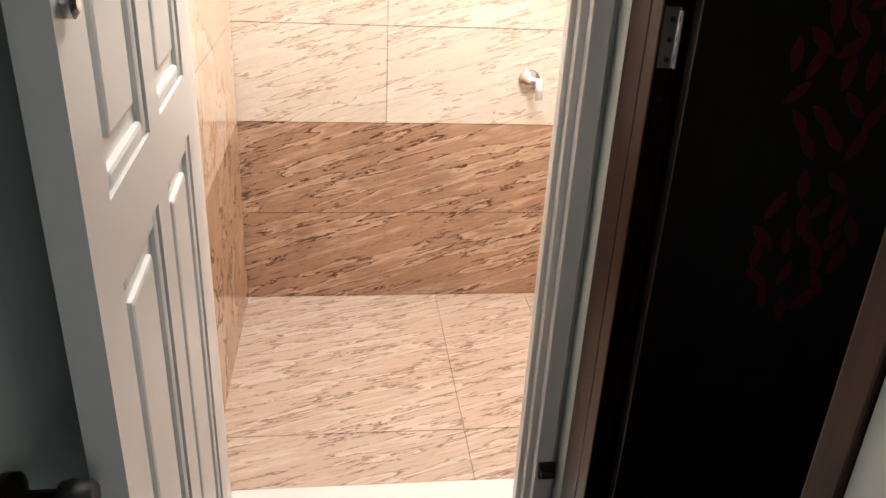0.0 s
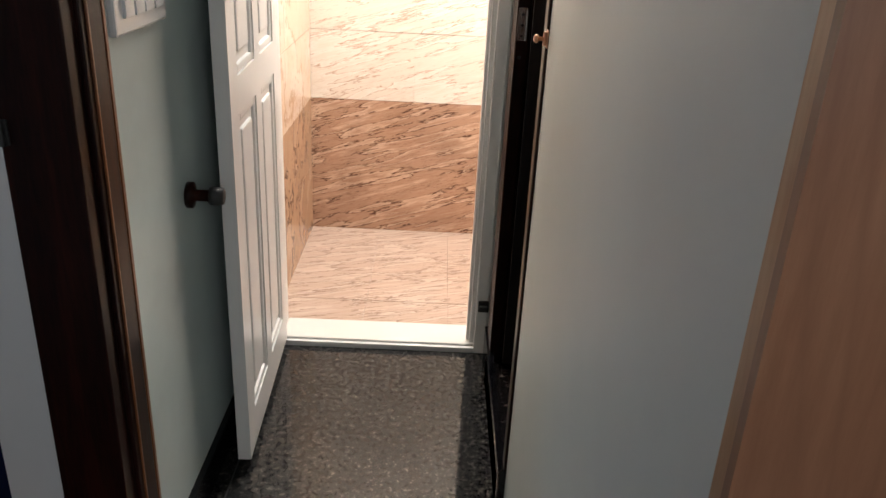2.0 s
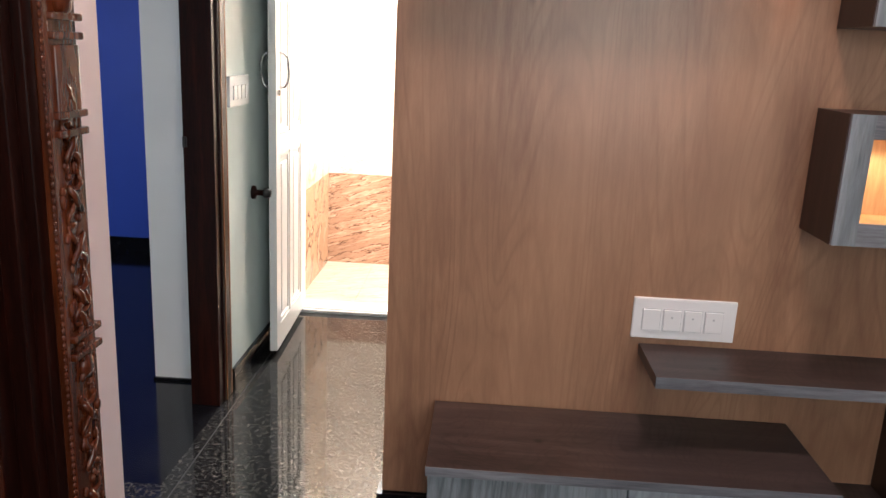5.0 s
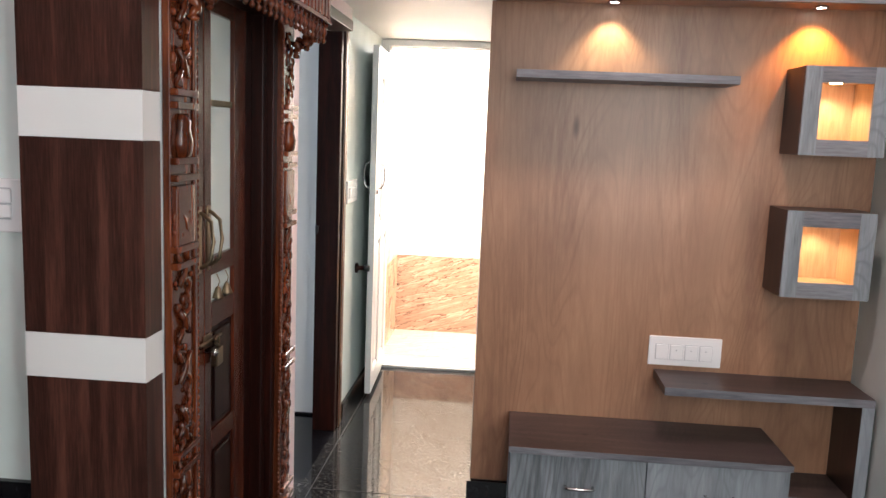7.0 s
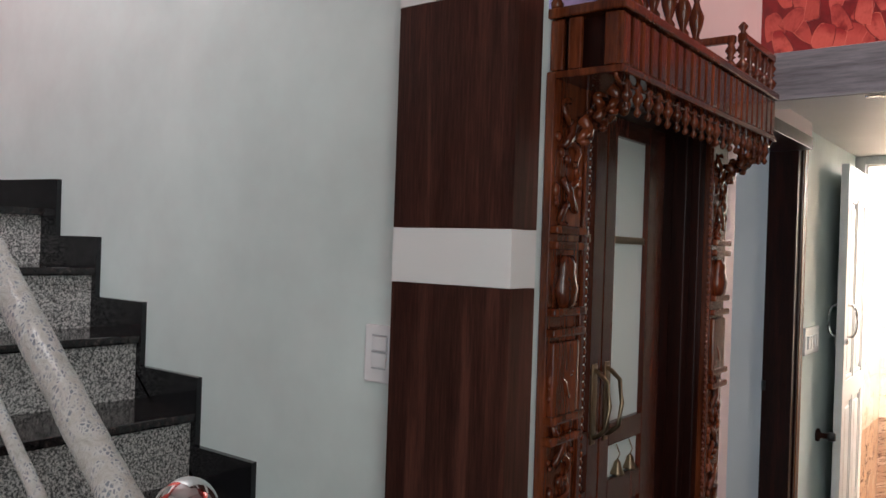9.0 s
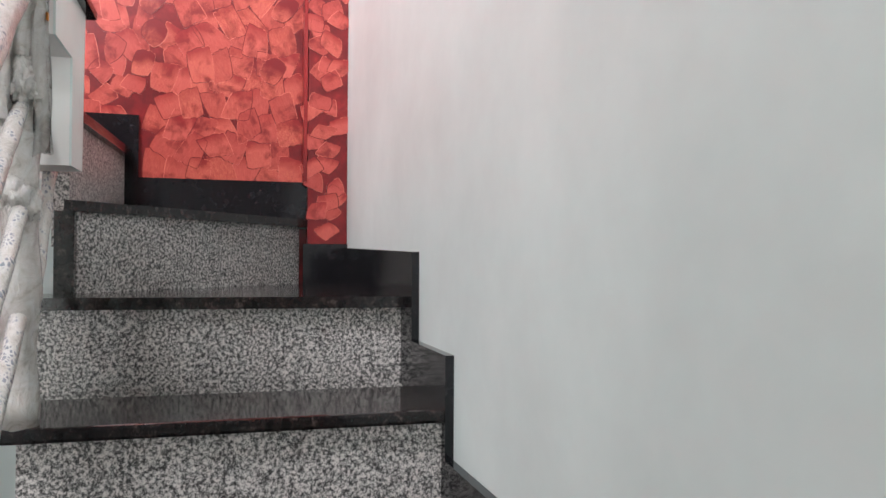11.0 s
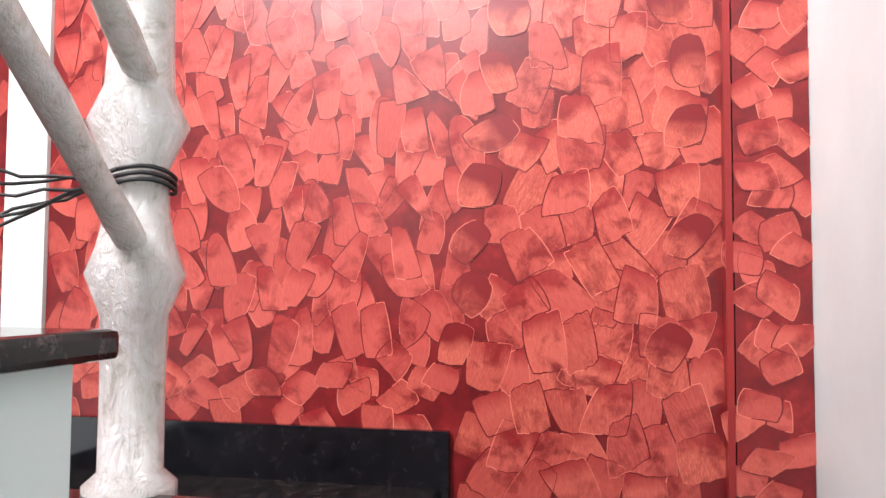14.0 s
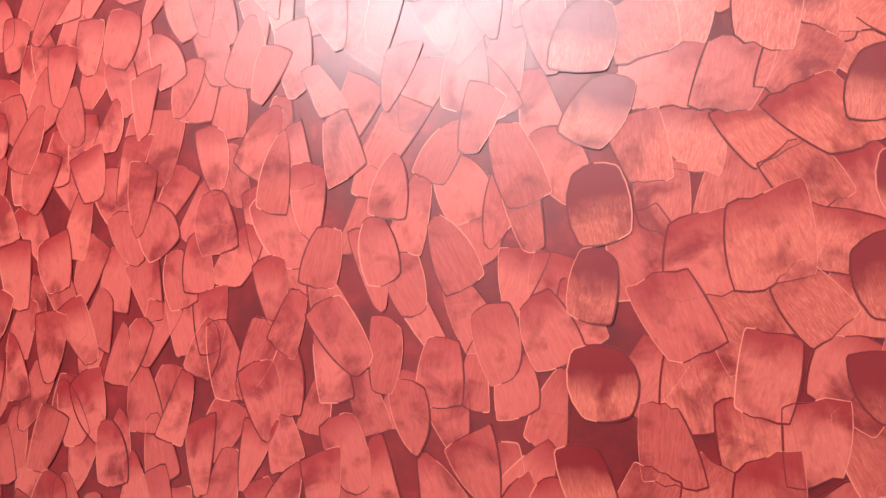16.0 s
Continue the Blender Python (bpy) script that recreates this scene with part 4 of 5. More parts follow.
for k in range(20):
    y = 0.075 + k * 0.051
    pts = [(CX - 0.012, y + 0.025 * math.cos(a), 1.93 - 0.016 * math.sin(a)) for a in [math.pi * j / 6 for j in range(7)]]
    tube(bm, pts, 0.004, 6)
part("arched_frill", bm, M["teak"], cornice, smooth=True)
for y in (0.12, 1.02):
    bm = bmesh.new()
    for k in range(3):
        scroll(bm, 0.05 + 0.03 * k, y, 1.9 - 0.028 * (2 - k), 0.05, 1 if k % 2 else -1, thick=0.012)
        ball(bm, 0.06 + 0.03 * k, y + 0.02, 1.86 + 0.012 * k, 0.014, 8, 1.5)
    part("scroll_bracket", bm, M["teak"], cornice, "carved scroll bracket", smooth=True)
spindle = [(0.012, 0), (0.014, 0.012), (0.007, 0.022), (0.016, 0.05), (0.018, 0.065), (0.008, 0.09), (0.006, 0.1), (0.013, 0.112), (0.007, 0.125), (0.016, 0.15), (0.008, 0.18), (0.012, 0.195)]


def railing(x0, y0, x1, y1, z, n, h, rail=True):
    for k in range(n):
        t = k / max(n - 1, 1)
        bm = bmesh.new()
        lathe(bm, (x0 + (x1 - x0) * t, y0 + (y1 - y0) * t, z), [(r, a * h / 0.195) for r, a in spindle], 10)
        part("spindle", bm, M["teak"], cornice, "turned teak spindle", smooth=True)
    if rail:
        part("small_rail", boxes((min(x0, x1) - 0.012, max(x0, x1) + 0.012, min(y0, y1) - 0.01, max(y0, y1) + 0.01, z + h, z + h + 0.02), bevel=0.004), M["teak"], cornice)


railing(0.01, 0.06, 0.13, 0.06, 2.066, 2, 0.2)
railing(0.14, 0.06, 0.14, 0.46, 2.066, 6, 0.2)
railing(0.015, 0.25, 0.015, 0.46, 2.066, 4, 0.2)
railing(0.14, 0.80, 0.14, 1.06, 2.066, 5, 0.09)
railing(0.02, 0.80, 0.11, 0.80, 2.066, 2, 0.09)
bm = bmesh.new()
lathe(bm, (0.14, 0.8, 2.175), [(0.012, 0), (0.006, 0.008), (0.013, 0.02), (0.003, 0.032)], 10)
part("finial", bm, M["teak"], cornice, smooth=True)
# thin sheet that paints the purple light behind the spindles
setting("painted_purple_light", boxes((0.0, 0.003, 0.045, 0.47, 2.066, 3.2)), M["lavender"], "lavender patch painting purple light on the wall above the carved cornice")

# prayer room double door
pd = thing("prayer_room_door", (-0.06, 0.52, 0.04), "glossy dark teak double door with glass, bells and a padlocked bolt", "door")
DX = -0.06


def door_leaf(y0, y1, g0, g1, top):
    t0, t1 = DX - 0.035, DX
    bars = [(t0, t1, y0, g0, 0.04, top), (t0, t1, g1, y1, 0.04, top)]
    for z0, z1 in ((1.885, top), (1.125, 1.18), (0.965, 1.04), (0.04, 0.18), (0.58, 0.64)):
        bars.append((t0, t1, g0, g1, z0, z1))
    lf = part("door_leaf", boxes(*bars, bevel=0.002), M["teak_door"], pd)
    part("glass_pane", boxes((DX - 0.02, DX - 0.014, g0, g1, 1.18, 1.885)), M["glass"], lf, "pale frosted glass")
    part("small_pane", boxes((DX - 0.02, DX - 0.014, g0, g1, 1.04, 1.125)), M["glass"], lf, "pale frosted glass")
    part("glass_bar", boxes((DX - 0.014, DX - 0.008, g0, g1, 1.622, 1.64)), M["brass"], lf)
    part("lower_panel", boxes((DX - 0.025, DX - 0.01, g0, g1, 0.18, 0.58), (DX - 0.025, DX - 0.01, g0, g1, 0.64, 0.965)), M["red_wood"], lf)
    part("raised_panel", boxes((DX - 0.01, DX - 0.002, g0 + 0.03, g1 - 0.03, 0.2, 0.56), (DX - 0.01, DX - 0.002, g0 + 0.03, g1 - 0.03, 0.66, 0.945), bevel=0.006), M["red_wood"], lf)
    return lf


l1 = door_leaf(0.25, 0.448, 0.335, 0.39, 1.93)
l2 = door_leaf(0.452, 0.80, 0.505, 0.70, 1.93)
for lf, y in ((l1, 0.415), (l2, 0.482)):
    bm = bmesh.new()
    tube(bm, [(DX, y, 1.16), (DX + 0.012, y, 1.165), (DX + 0.035, y, 1.185), (DX + 0.042, y, 1.24), (DX + 0.035, y, 1.295), (DX + 0.012, y, 1.315), (DX, y, 1.32)], 0.006, 8)
    box(bm, DX - 0.001, DX + 0.003, y - 0.012, y + 0.012, 1.145, 1.335, 0.001)
    part("pull_handle", bm, M["brass"], lf, "curved brass pull handle", smooth=True)
for y in (0.56, 0.635):
    bm = bmesh.new()
    lathe(bm, (DX - 0.0, y, 1.047), [(0.019, 0), (0.017, 0.004), (0.011, 0.018), (0.008, 0.03), (0.0025, 0.036)], 12)
    ball(bm, DX, y, 1.043, 0.005, 8)
    tube(bm, [(DX, y, 1.082), (DX + 0.004, y + 0.004, 1.097), (DX, y, 1.11), (DX - 0.004, y, 1.12)], 0.0018, 6)
    part("hanging_bell", bm, M["brass"], l2, "small brass bell", smooth=True)
bm = bmesh.new()
tube(bm, [(DX + 0.008, 0.40, 0.935), (DX + 0.008, 0.56, 0.935)], 0.006, 8)
box(bm, DX, DX + 0.006, 0.44, 0.50, 0.915, 0.955, 0.002)
part("sliding_bolt", bm, M["brass"], l2, "steel sliding bolt", smooth=True)
bm = bmesh.new()
tube(bm, [(DX + 0.02, 0.515, 0.91)] + [(DX + 0.02, 0.50 - 0.015 * math.cos(a), 0.925 + 0.018 * math.sin(a)) for a in [math.pi * j / 6 for j in range(7)]] + [(DX + 0.02, 0.515, 0.91)], 0.004, 8)
box(bm, DX + 0.01, DX + 0.03, 0.475, 0.525, 0.855, 0.91, 0.004)
part("padlock", bm, M["brass"], l2, "worn brass padlock")
bm = bmesh.new()
lathe(bm, (DX, 0.455, 0.905), [(0.006, 0), (0.006, 0.02), (0.013, 0.025), (0.012, 0.035), (0.004, 0.04)], 10, "X")
part("door_knob", bm, M["steel"], l2, smooth=True)
setting("prayer_room_backdrop", boxes((-1.1, -0.16, 0.15, 0.22, 0, 2.1), (-1.1, -0.16, 0.93, 1.0, 0, 2.1), (-1.12, -1.1, 0.15, 1.0, 0, 2.1), (-1.1, -0.16, 0.22, 0.93, 2.05, 2.1)), M["white"])

# ---- stairs ----
R = 0.1815
LEV = [1.684 - R * (9 - k) for k in range(10)] + [1.885, 2.085]
NOSE = {9: -1.765, 8: -1.515, 7: -1.262, 6: -0.995, 5: -0.765, 4: -0.535, 3: -0.305, 2: -0.09, 1: 0.12}
SY = -0.70
flight = thing("granite_staircase", (-1.3, -0.35, 0), "granite staircase with black treads and speckled grey risers", "staircase")


for k in range(1, 10):
    x1 = NOSE[k]
    back_x = NOSE[k + 1] if k < 9 else -2.05
    zb = max(LEV[k] - 0.4, 0.0)
    y0 = -0.005
    if k < 9:
        part("riser", boxes((back_x - 0.05, x1 - 0.018, SY + 0.01, y0, zb, LEV[k] - 0.024)), M["riser_granite"], flight)
        part("tread", boxes((back_x - 0.02, x1, SY - 0.012, y0, LEV[k] - 0.024, LEV[k]), bevel=0.006), M["tread_granite"], flight)
piv = (-2.03, SY - 0.01)
bm = bmesh.new()
prism(bm, [(-1.86, -0.005), (-1.885, SY - 0.05), (XR, SY - 0.05), (XR, -0.005)], LEV[9] - 0.4, LEV[9] - 0.024)
part("riser", bm, M["riser_granite"], flight)
bm = bmesh.new()
prism(bm, [(-1.838, -0.005), (-1.868, SY - 0.08), (XR, SY - 0.08), (XR, -0.005)], LEV[9] - 0.024, LEV[9])
part("tread", bm, M["tread_granite"], flight)
bm = bmesh.new()
prism(bm, [(-2.045, SY), (XR + 0.02, -0.15), (XR, -0.15), (XR, SY)], LEV[9], LEV[10] - 0.024)
part("riser", bm, M["riser_granite"], flight)
bm = bmesh.new()
prism(bm, [(-2.02, SY - 0.01), (XR + 0.03, -0.125), (XR, -0.125), (XR, SY - 0.01)], LEV[10] - 0.024, LEV[10])
part("tread", bm, M["tread_granite"], flight)
bm = bmesh.new()
prism(bm, [(-2.05, SY - 0.005), (XR, -0.665), (XR, -0.72), (-2.055, -0.74)], LEV[10] - 0.1, LEV[11] - 0.024)
part("riser", bm, M["riser_granite"], flight)
bm = bmesh.new()
prism(bm, [(-2.035, SY + 0.012), (XR, -0.645), (XR, -1.5), (-2.06, -1.5)], LEV[11] - 0.024, LEV[11])
part("tread", bm, M["tread_granite"], flight)
bm = bmesh.new()
prism(bm, [(-2.06, -0.741), (XR, -0.721), (XR, -1.45), (-2.06, -1.45)], 1.93, LEV[11] - 0.025)
part("landing_slab", bm, M["white"], flight)
part("edge_stone", boxes((-2.06, -2.025, SY - 0.03, SY + 0.01, LEV[9], LEV[10] - 0.024)), M["tread_granite"], flight, "rough dark stone edge")

upper = thing("upper_stair_flight", (-1.9, -1.1, 1.92), "pale painted upper stair flight with dark granite treads", "staircase")
FY = -0.655
outline = [(-1.765, 1.93), (-1.765, 2.127), (-1.605, 2.127), (-1.605, 2.288), (-1.36, 2.288), (-1.36, 2.562), (-1.52, 2.566), (-1.52, 2.405), (-1.695, 2.405), (-1.695, 2.245), (-1.905, 2.245), (-1.885, 1.93)]
bm = bmesh.new()
slab(bm, outline, FY - 0.004, -1.45)
part("flight_body", bm, M["white"], upper, "white painted soffit")
bm = bmesh.new()
slab(bm, outline, FY, FY - 0.004)
part("side_face", bm, M["pale"], upper, "pale green painted side face")
for x0, x1, z in ((-1.938, -1.69, 2.264), (-1.716, -1.515, 2.424), (-1.54, -1.36, 2.586)):
    part("tread", boxes((x0, x1, -1.45, FY + 0.018, z - 0.019, z), bevel=0.005), M["tread_granite"], upper)
# solid strip stands in for the gap between stringer and waist
bm = bmesh.new()
slab(bm, [(-1.580, 2.328), (-1.573, 2.331), (-1.508, 2.270), (-1.517, 2.262)], FY + 0.005, FY - 0.006)
part("gap_strip", bm, M["red_wood"], upper, "dark red strip in place of the gap beside the stringer")
setting("wall_under_flight", boxes((-2.2, -2.06, -0.95, SY - 0.012, 0.0, 2.0)), M["pale"], "pale painted wall under the upper flight")

# stepped skirting on the stair wall
H = 0.094
pts = [(XR + 0.001, LEV[9] - 0.05), (XR + 0.001, LEV[9] + H + 0.02), (NOSE[9] + 0.002, LEV[9] + H)]
for k in range(9, 1, -1):
    pts += [(NOSE[k] + 0.004, LEV[k - 1] + H), (NOSE[k - 1] + 0.004, LEV[k - 1] + H)]
pts += [(NOSE[1] - 0.0, LEV[1] - 0.1)]
pts = [p for p in pts if p[0] <= -0.267] + [(-0.267, LEV[2] + H), (-0.267, LEV[2] - 0.1)]
low = []
for k in range(2, 10):
    low.append((NOSE[k] - 0.01, LEV[k] - 0.2))
pts += low
bm = bmesh.new()
slab(bm, pts, -0.016, -0.0003)
setting("skirting_stair", bm, M["black_granite"], "black granite stepped skirting beside the stairs")
pts = [(-0.126, LEV[10] - 0.03), (-0.126, 2.003), (-0.627, 2.003), (-0.627, 2.190), (-1.48, 2.190), (-1.48, LEV[11] - 0.03), (-0.7, LEV[11] - 0.03), (-0.7, LEV[10] - 0.03)]
bm = bmesh.new()
slab(bm, pts, XR + 0.0005, XR + 0.016, "X")
setting("skirting_winder", bm, M["black_granite"], "black granite stepped skirting on the red wall")
setting("skirting_corner", boxes((XR + 0.031, XR + 0.045, -0.14, -0.001, LEV[9], LEV[9] + 0.125)), M["black_granite"])
setting("wall_trim_red", boxes((XR + 0.0, XR + 0.034, -0.14, -0.128, 2.004, 4.6)), M["red_dark"], "dark red painted edge strip")
setting("wall_pale_strip", boxes((XR + 0.0, XR + 0.012, -1.588, -1.49, 1.7, 4.8)), M["grey_white"])

# ---- railings, wrapped in plastic ----
rail = thing("stair_railing", (-0.131, -0.66, 0.1), "steel stair railing still wrapped in cloudy plastic", "railing")


def wrapped(path, radius, seed, step_=0.018, wobble=0.10):
    """A wrapped bar: the film gathers in uneven folds along it."""
    r3 = random.Random(seed)
    a, b = Vector(path[0]), Vector(path[-1])
    n = max(int((b - a).length / step_), 4)
    pts = [a.lerp(b, k / n) + Vector([r3.uniform(-1, 1) * radius * 0.04 for _ in range(3)]) for k in range(n + 1)]
    rad = [radius * (1 + r3.uniform(-wobble, wobble)) for _ in pts]
    bm = bmesh.new()
    tube(bm, pts, rad, 14)
    return bm


def film(at, size, seed, stretch=(1, 1, 1)):
    """A crumpled bundle of plastic film."""
    bm = bmesh.new()
    bmesh.ops.create_icosphere(bm, subdivisions=5, radius=1.0)
    for v in bm.verts:
        d = v.co.normalized()
        f = 1 + 0.32 * noise.noise(d * 2.2 + Vector((seed, 0, 0))) + 0.16 * abs(noise.noise(d * 6 + Vector((0, seed, 0)))) - 0.22 * abs(noise.noise(Vector((d.x * 5, d.y * 5, d.z * 1.6)) + Vector((seed, seed, 0)))) + 0.07 * noise.noise(d * 14)
        v.co = Vector((d.x * stretch[0], d.y * stretch[1], d.z * stretch[2])) * f * size + Vector(at)
    return bm


P0, P1 = Vector((-0.15, -0.652, 1.11)), Vector((-1.50, -0.682, 2.21))
part("handrail", wrapped([P0, P1], 0.029, 1, 0.03, 0.025), M["wrap_rail"], rail, "round steel handrail in wrinkled clear film", smooth=True)
for j, off in enumerate((-0.24, -0.40, -0.56)):
    part("mid_rail", wrapped([P0 + Vector((0, 0, off)), P1 + Vector((0, 0, off + 0.02))], 0.0125, 5 + j, 0.025, 0.06), M["wrap_rail"], rail, "thin steel rail in clear film", smooth=True)
bm = bmesh.new()
lathe(bm, (-0.131, -0.648, 0.1), [(0.04, 0), (0.04, 0.01), (0.025, 0.02), (0.025, 1.06)], 18)
part("newel_post", bm, M["steel"], rail, "steel newel post", smooth=True)
bm = bmesh.new()
lathe(bm, (-0.131, -0.648, 1.14), [(0.022, 0), (0.026, 0.012), (0.018, 0.02), (0.02, 0.028), (0.012, 0.034), (0.012, 0.05)], 18)
part("ball_collar", bm, M["brass"], rail, "stepped brass collar", smooth=True)
bm = bmesh.new()
bmesh.ops.create_uvsphere(bm, u_segments=32, v_segments=20, radius=0.043, matrix=Matrix.Translation((-0.131, -0.648, 1.232)))
part("ball_finial", bm, M["mirror_steel"], rail, "mirror-polished steel ball", smooth=True)
part("film_wad", film((-0.125, -0.648, 1.115), 0.05, 3.0, (1.0, 0.9, 1.0)), M["wrap"], rail, "crumpled clear film", smooth=True)
part("film_wad", film((-0.175, -0.652, 1.07), 0.04, 8.0, (1.2, 0.8, 1.2)), M["wrap"], rail, "crumpled clear film", smooth=True)
# middle post at the turn
part("upper_post", wrapped([(-1.545, -0.69, 1.50), (-1.515, -0.686, 2.235)], 0.029, 11, 0.04, 0.12), M["wrap"], rail, "thick steel post in cloudy film", smooth=True)
part("film_wad", film((-1.51, -0.684, 2.235), 0.042, 13.0, (1.1, 1.0, 0.8)), M["wrap"], rail, "crumpled cloudy film", smooth=True)
part("film_wad", film((-1.52, -0.686, 2.03), 0.04, 17.0, (1.1, 0.8, 1.1)), M["wrap"], rail, smooth=True)
part("film_wad", film((-1.53, -0.688, 1.85), 0.036, 19.0, (1.1, 0.8, 1.2)), M["wrap"], rail, smooth=True)
for q, (x, y, drop_, wide, slant) in enumerate(((-1.50, -0.655, 0.34, 0.050, -0.02), (-1.535, -0.662, 0.26, 0.045, 0.03), (-1.485, -0.672, 0.20, 0.040, -0.05), (-1.525, -0.70, 0.30, 0.050, 0.05), (-1.47, -0.66, 0.12, 0.035, -0.03))):
    bm = bmesh.new()
    grid = []
    for i in range(15):
        across = i / 14 - 0.5
        row = []
        for j in range(25):
            t = j / 24
            pinch = 0.35 + 0.65 * min(1, t * 2.2) * (1 - 0.45 * t)
            fold = 0.009 * math.sin(across * 19 + q * 1.7 + 3 * t) * (0.4 + t)
            crease = 0.012 * noise.noise(Vector((across * 4 + q * 5, t * 7, 0.5)))
            over = 0.035 * max(0, 1 - t * 7)
            row.append(bm.verts.new((x + across * wide * pinch + slant * t + crease, y + fold - over, 2.262 - drop_ * t + 0.02 * noise.noise(Vector((across * 6, q * 3.0, 2.0))) * t)))
        grid.append(row)
    for i in range(14):
        for j in range(24):
            bm.faces.new((grid[i][j], grid[i + 1][j], grid[i + 1][j + 1], grid[i][j + 1]))
    part("loose_film", bm, M["drape"], rail, "loose hanging folds of cloudy film", smooth=True)
bm = bmesh.new()
for q in range(9):
    a0 = q * 0.7
    pts = [(-1.512 + 0.046 * math.cos(a0 + 0.33 * j), -0.684 + 0.038 * math.sin(a0 + 0.33 * j), 2.262 - 0.010 * j + 0.006 * math.sin(q * 2.1 + j)) for j in range(9)]
    tube(bm, pts, [0.003 + 0.004 * math.sin(math.pi * j / 8) for j in range(9)], 6)
part("film_pleat", bm, M["wrap"], rail, "gathered pleats of film round the rail end", smooth=True, kind="stuff")
part("tape_mark", boxes((-1.497, -1.490, -0.648, -0.6445, 2.118, 2.130), bevel=0.001), M["tape"], rail, "small scrap of orange tape")
for k, (a, b) in enumerate((((-1.9, -0.715, 1.93), (-1.62, -0.70, 1.55)), ((-1.78, -0.715, 2.05), (-1.6, -0.70, 1.80)))):
    part("side_rail", wrapped([a, b], 0.012, 30 + k, 0.03, 0.15), M["wrap_rail"], rail, "thin steel rail in clear film", smooth=True)

rail2 = thing("upper_railing", (-1.945, -0.775, 2.252), "upper railing post and rails wrapped in white film", "railing")
bm = bmesh.new()
prof = [(0.052, 0), (0.052, 0.02), (0.036, 0.034), (0.036, 0.13), (0.037, 0.2), (0.056, 0.245), (0.044, 0.275), (0.036, 0.31), (0.034, 0.36), (0.058, 0.41), (0.04, 0.45), (0.037, 0.5), (0.036, 0.62), (0.06, 0.66), (0.04, 0.7), (0.037, 0.95)]
prof = [(r * 0.82, h * 0.86) for r, h in prof]
lathe(bm, (-1.945, -0.775, 2.252), prof, 18)
for v in bm.verts:
    v.co += Vector((1, 1, 0)) * 0.006 * noise.noise(v.co * 14)
part("wrapped_post", bm, M["wrap"], rail2, "steel post bulging with white film", smooth=True)
for j, z in enumerate((2.475, 2.64, 2.90)):
    part("wrapped_rail", wrapped([(-1.94, -0.765, z), (-1.3, -0.72, z + 0.52)], 0.0145, 50 + j, 0.03, 0.1), M["wrap"], rail2, "thin rail in white film", smooth=True)
tie = thing("black_wire_tie", (-1.945, -0.775, 2.55), "black binding wire twisted round the wrapped post", "wire")
bm = bmesh.new()
for j in range(3):
    pts = [(-1.945 + 0.034 * math.cos(a), -0.775 + 0.034 * math.sin(a), 2.545 + 0.006 * j + 0.004 * math.sin(2 * a)) for a in [2 * math.pi * q / 20 for q in range(21)]]
    tube(bm, pts, 0.0022, 6)
part("wire_loop", bm, M["black"], tie, smooth=True)
r4 = random.Random(4)
for j in range(6):
    pts = [Vector((-1.925, -0.805, 2.545))]
    d = Vector((0.05 + r4.uniform(-0.02, 0.02), -0.06, r4.uniform(-0.03, 0.01)))
    for q in range(6):
        pts.append(pts[-1] + d * 0.3 + Vector([r4.uniform(-0.008, 0.008) for _ in range(3)]))
    bm = bmesh.new()
    tube(bm, pts, 0.0018, 6)
    part("wire_strand", bm, M["black"], tie, smooth=True)

# ---- trowel strokes on the red walls ----
def stroke(me, u, w, half_w, half_h, turn, lift, taper, bulge, ragged, r, shade):
    """One flat dab of paint with a raised rim, kept as rows for one joined mesh."""
    top, bot = (1 - taper, 1) if taper > 0 else (1, 1 + taper)
    lean = r.uniform(-0.28, 0.28)
    corners = [(-bot * r.uniform(0.8, 1.1) + lean, -r.uniform(0.75, 1.1)), (bot * r.uniform(0.8, 1.1) + lean, -r.uniform(0.75, 1.1)),
               (top * r.uniform(0.8, 1.1) - lean, r.uniform(0.75, 1.1)), (-top * r.uniform(0.8, 1.1) - lean, r.uniform(0.75, 1.1))]
    ring = []
    for k in range(4):
        (ax, ay), (bx, by) = corners[k], corners[(k + 1) % 4]
        side = k % 2 == 1
        out = (bulge if side else bulge * 0.5) * r.uniform(0.4, 1.3)
        m = 5 if not ragged else 7
        for j in range(m):
            t = (j + 0.18) / (m - 0.64)
            b = 4 * t * (1 - t) * out
            jag = 0.0 if side else ragged * r.uniform(-1, 1)
            dx, dy = by - ay, -(bx - ax)
            q = math.hypot(dx, dy)
            ring.append((ax + (bx - ax) * t + dx / q * (b + jag), ay + (by - ay) * t + dy / q * (b + jag)))
    ct, st = math.cos(turn), math.sin(turn)
    rim = r.choice((0.0007, 0.0013, 0.0022))
    lit_side = r.choice((-1, 1))
    base = len(me["v"])
    n = len(ring)
    def place(x, y, h):
        X, Y = x * half_w, y * half_h
        me["v"].append((u + X * ct - Y * st, w + X * st + Y * ct, h))
        me["uv"].append((x, y))
        me["tone"].append(shade)
    for x, y in ring:
        place(x, y, lift - 0.0022)
    for x, y in ring:
        place(x, y, lift)
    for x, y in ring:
        k = rim * 0.7 if x * lit_side > 0.45 else (0.0026 if x * lit_side < -0.3 else 0.0014)
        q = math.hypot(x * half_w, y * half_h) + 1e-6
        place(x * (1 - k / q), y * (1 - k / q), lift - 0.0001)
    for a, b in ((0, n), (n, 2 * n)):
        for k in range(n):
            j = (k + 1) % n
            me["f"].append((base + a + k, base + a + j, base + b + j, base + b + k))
            x = ring[k][0] * lit_side
            # highlight colour on one side of the rim, shade colour on the rest
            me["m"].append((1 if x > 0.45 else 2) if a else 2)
    me["f"].append(tuple(base + 2 * n + k for k in range(n)))
    me["m"].append(0)


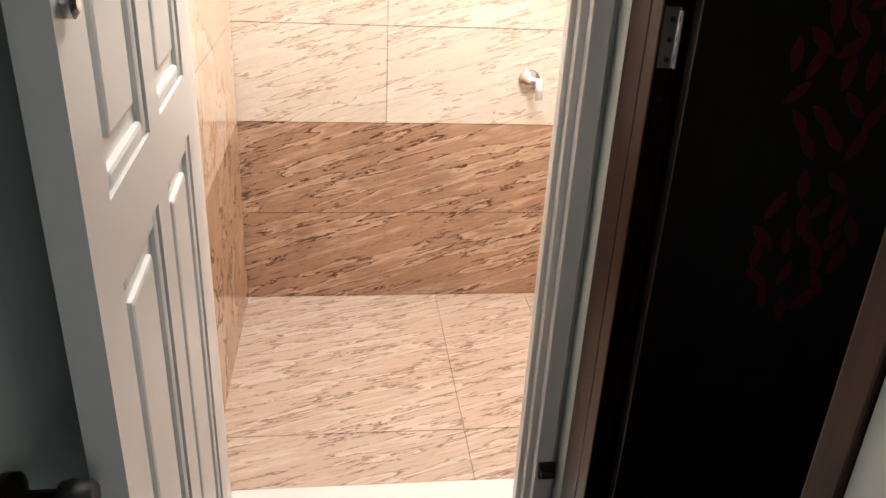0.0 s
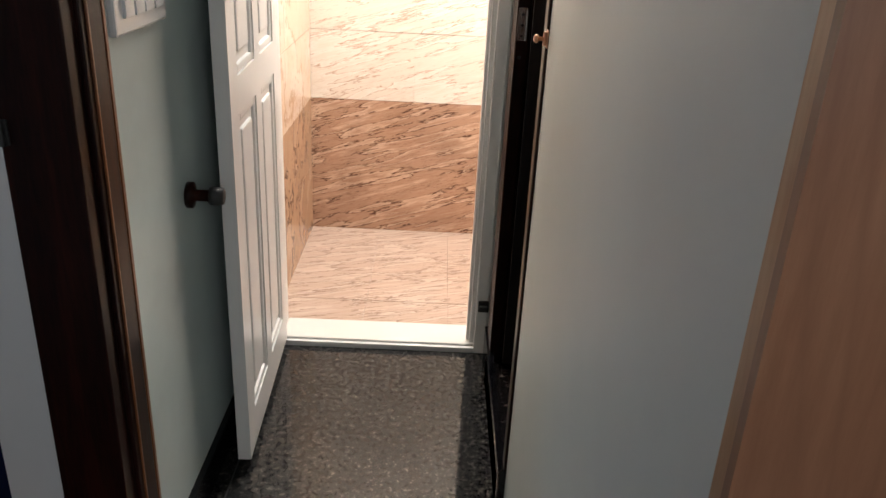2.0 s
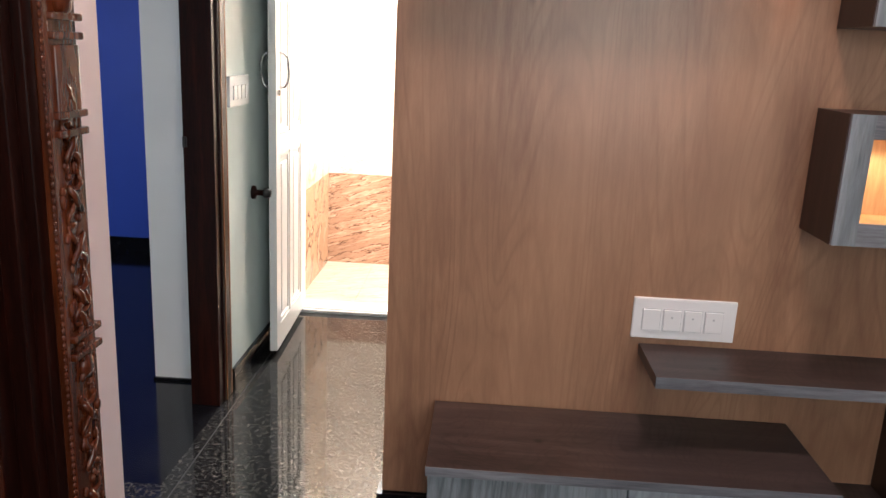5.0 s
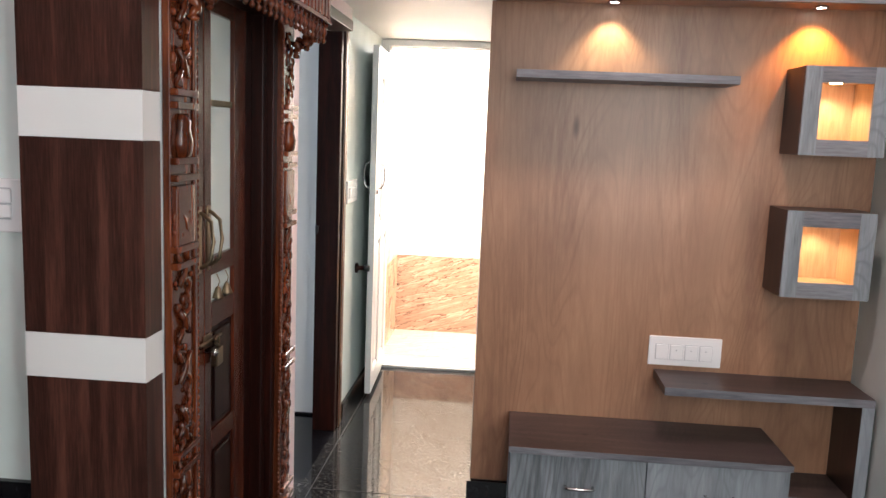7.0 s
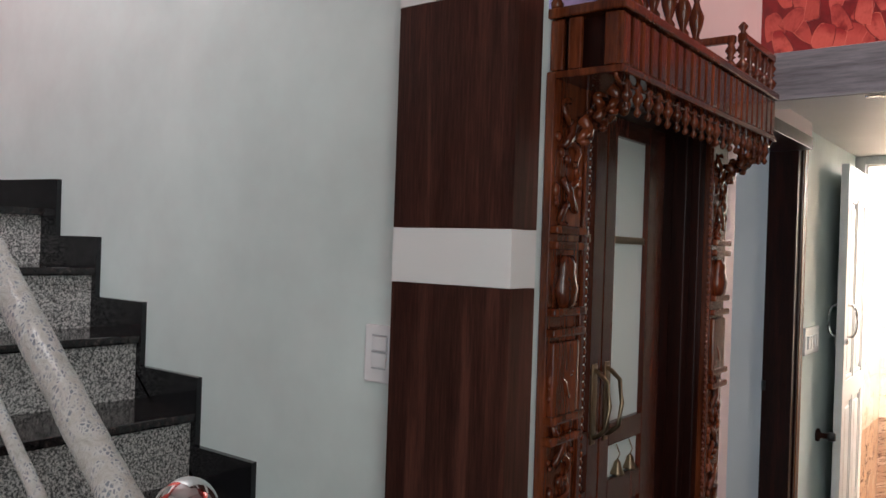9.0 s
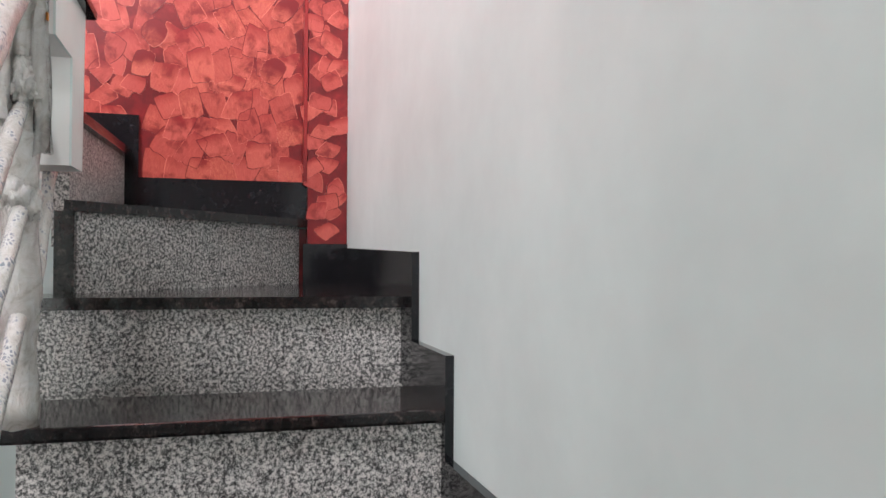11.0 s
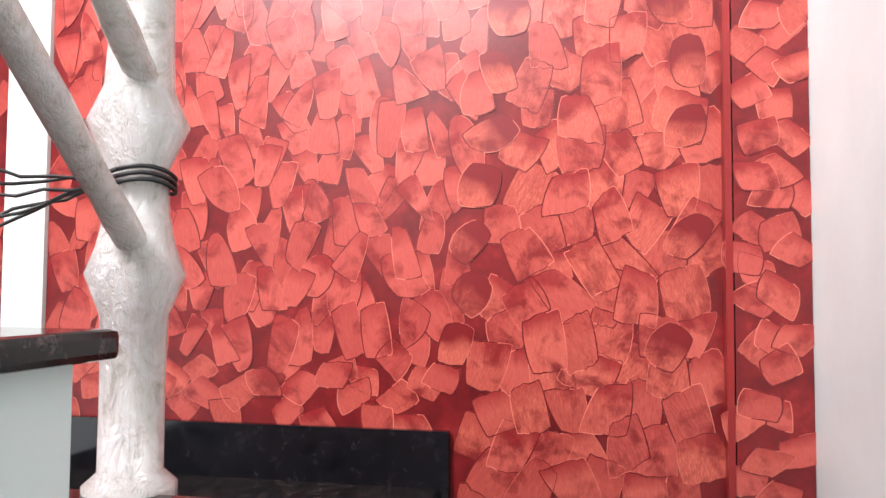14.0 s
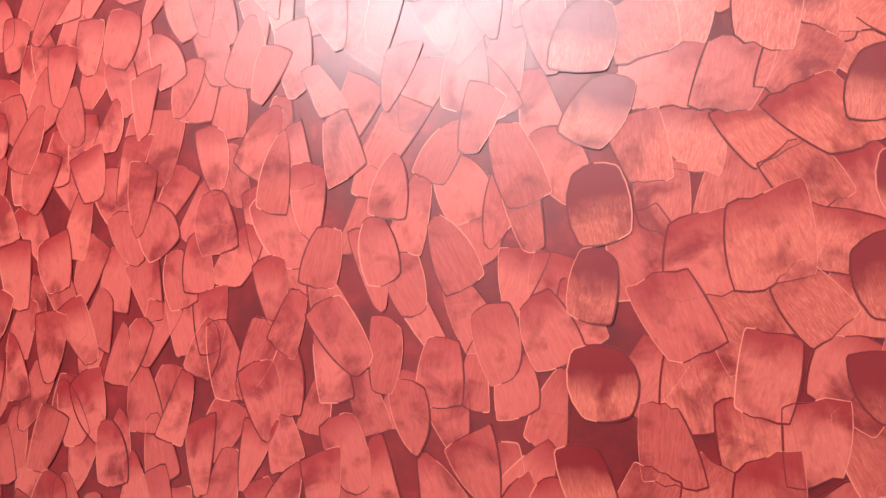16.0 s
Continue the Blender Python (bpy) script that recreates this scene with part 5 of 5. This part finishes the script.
def strokes(name, parent, u0, u1, w0, w1, seed, to_world, seam=None, skip=None, low=False):
    """Covers a rectangle (u, w) of a wall with dabs: tall leaning ones, and coarse square ones past the seam."""
    r = random.Random(seed)
    me = {"v": [], "f": [], "m": [], "uv": [], "tone": []}
    spots = []
    pu, pw = (0.05, 0.055) if low else (0.05, 0.072)
    rows = int((w1 - w0) / pw) + 1
    for i in range(rows):
        for k in range(int((u1 - u0) / pu) + 2):
            w = w0 + 0.03 + i * pw + (0.0 if low else 0.03) * math.sin(k * 1.7) + r.uniform(-0.022, 0.022)
            u = u0 + (k + 0.5 * (i % 2)) * pu + r.uniform(-0.014, 0.014)
            s = seam(w) if seam else u1 + 1
            if u < s - 0.02:
                spots.append((u, w, False))
    if seam:
        for i in range(int((w1 - w0) / 0.068) + 1):
            for k in range(8):
                w = w0 + 0.03 + i * 0.068 + r.uniform(-0.014, 0.014)
                u = seam(w) + 0.055 + (k + 0.5 * (i % 2)) * 0.066 + r.uniform(-0.012, 0.012)
                if u < u1 - 0.02:
                    spots.append((u, w, True))
    r.shuffle(spots)
    for k, (u, w, coarse) in enumerate(spots):
        if skip and skip(u, w):
            continue
        if u < u0 + 0.012 or u > u1 - 0.012 or w < w0 + 0.012 or w > w1:
            continue
        lift = 0.0008 + 0.0012 * (k / len(spots))
        small = not coarse and (low or (seam is not None and w < 2.34))
        if coarse:
            a, b, t = r.uniform(0.034, 0.048), r.uniform(0.036, 0.052), r.uniform(-0.6, 0.6)
            stroke(me, u, w, a, b, t, lift, r.uniform(-0.35, 0.35), 0.12, 0.06, r, r.uniform(0.35, 1.0))
        elif small:
            stroke(me, u, w, 0.034, 0.027, r.uniform(-0.8, 0.8), lift, r.uniform(-0.3, 0.3), 0.15, 0.03, r, r.uniform(0.1, 0.7))
        else:
            a, b = r.uniform(0.025, 0.034), r.uniform(0.040, 0.054)
            stroke(me, u, w, a, b, r.choice((-1, 1)) * r.uniform(0.05, 0.5), lift, r.choice((-1, 1)) * r.uniform(0.25, 0.8), r.uniform(0.08, 0.35), 0.02, r, r.uniform(0.0, 0.45))
    if seam:
        w = w0 + 0.35
        while w < w1 - 0.05:
            for u in (seam(w) + r.uniform(-0.008, 0.012), u1 - 0.07 + r.uniform(-0.022, 0.022)):
                if r.random() < 0.3:
                    continue
                stroke(me, u, w, r.uniform(0.026, 0.034), r.uniform(0.036, 0.044), r.uniform(-0.9, 0.3), r.uniform(0.0021, 0.0026), 0.1, 0.34, 0.0, r, 2.0)
            w += r.uniform(0.085, 0.12)
    mesh = bpy.data.meshes.new(name)
    mesh.from_pydata([to_world(*p) for p in me["v"]], [], me["f"])
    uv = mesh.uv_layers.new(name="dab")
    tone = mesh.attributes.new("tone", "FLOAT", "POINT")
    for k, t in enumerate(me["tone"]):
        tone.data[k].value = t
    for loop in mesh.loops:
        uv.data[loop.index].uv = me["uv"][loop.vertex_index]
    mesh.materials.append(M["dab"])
    mesh.materials.append(M["dab_lit_rim"])
    mesh.materials.append(M["dab_groove_shade"])
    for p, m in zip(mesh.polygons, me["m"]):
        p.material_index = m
    ob = new(name, mesh)
    ob.parent = bpy.data.objects[parent]
    return tagged(ob, "overlapping salmon-red trowel dabs with pale raised rims, lit and shaded sides painted on", kind="stuff")


def seam_y(z):
    return -0.525 - 0.11 * max(0, min(1, (2.95 - z) / 0.75))


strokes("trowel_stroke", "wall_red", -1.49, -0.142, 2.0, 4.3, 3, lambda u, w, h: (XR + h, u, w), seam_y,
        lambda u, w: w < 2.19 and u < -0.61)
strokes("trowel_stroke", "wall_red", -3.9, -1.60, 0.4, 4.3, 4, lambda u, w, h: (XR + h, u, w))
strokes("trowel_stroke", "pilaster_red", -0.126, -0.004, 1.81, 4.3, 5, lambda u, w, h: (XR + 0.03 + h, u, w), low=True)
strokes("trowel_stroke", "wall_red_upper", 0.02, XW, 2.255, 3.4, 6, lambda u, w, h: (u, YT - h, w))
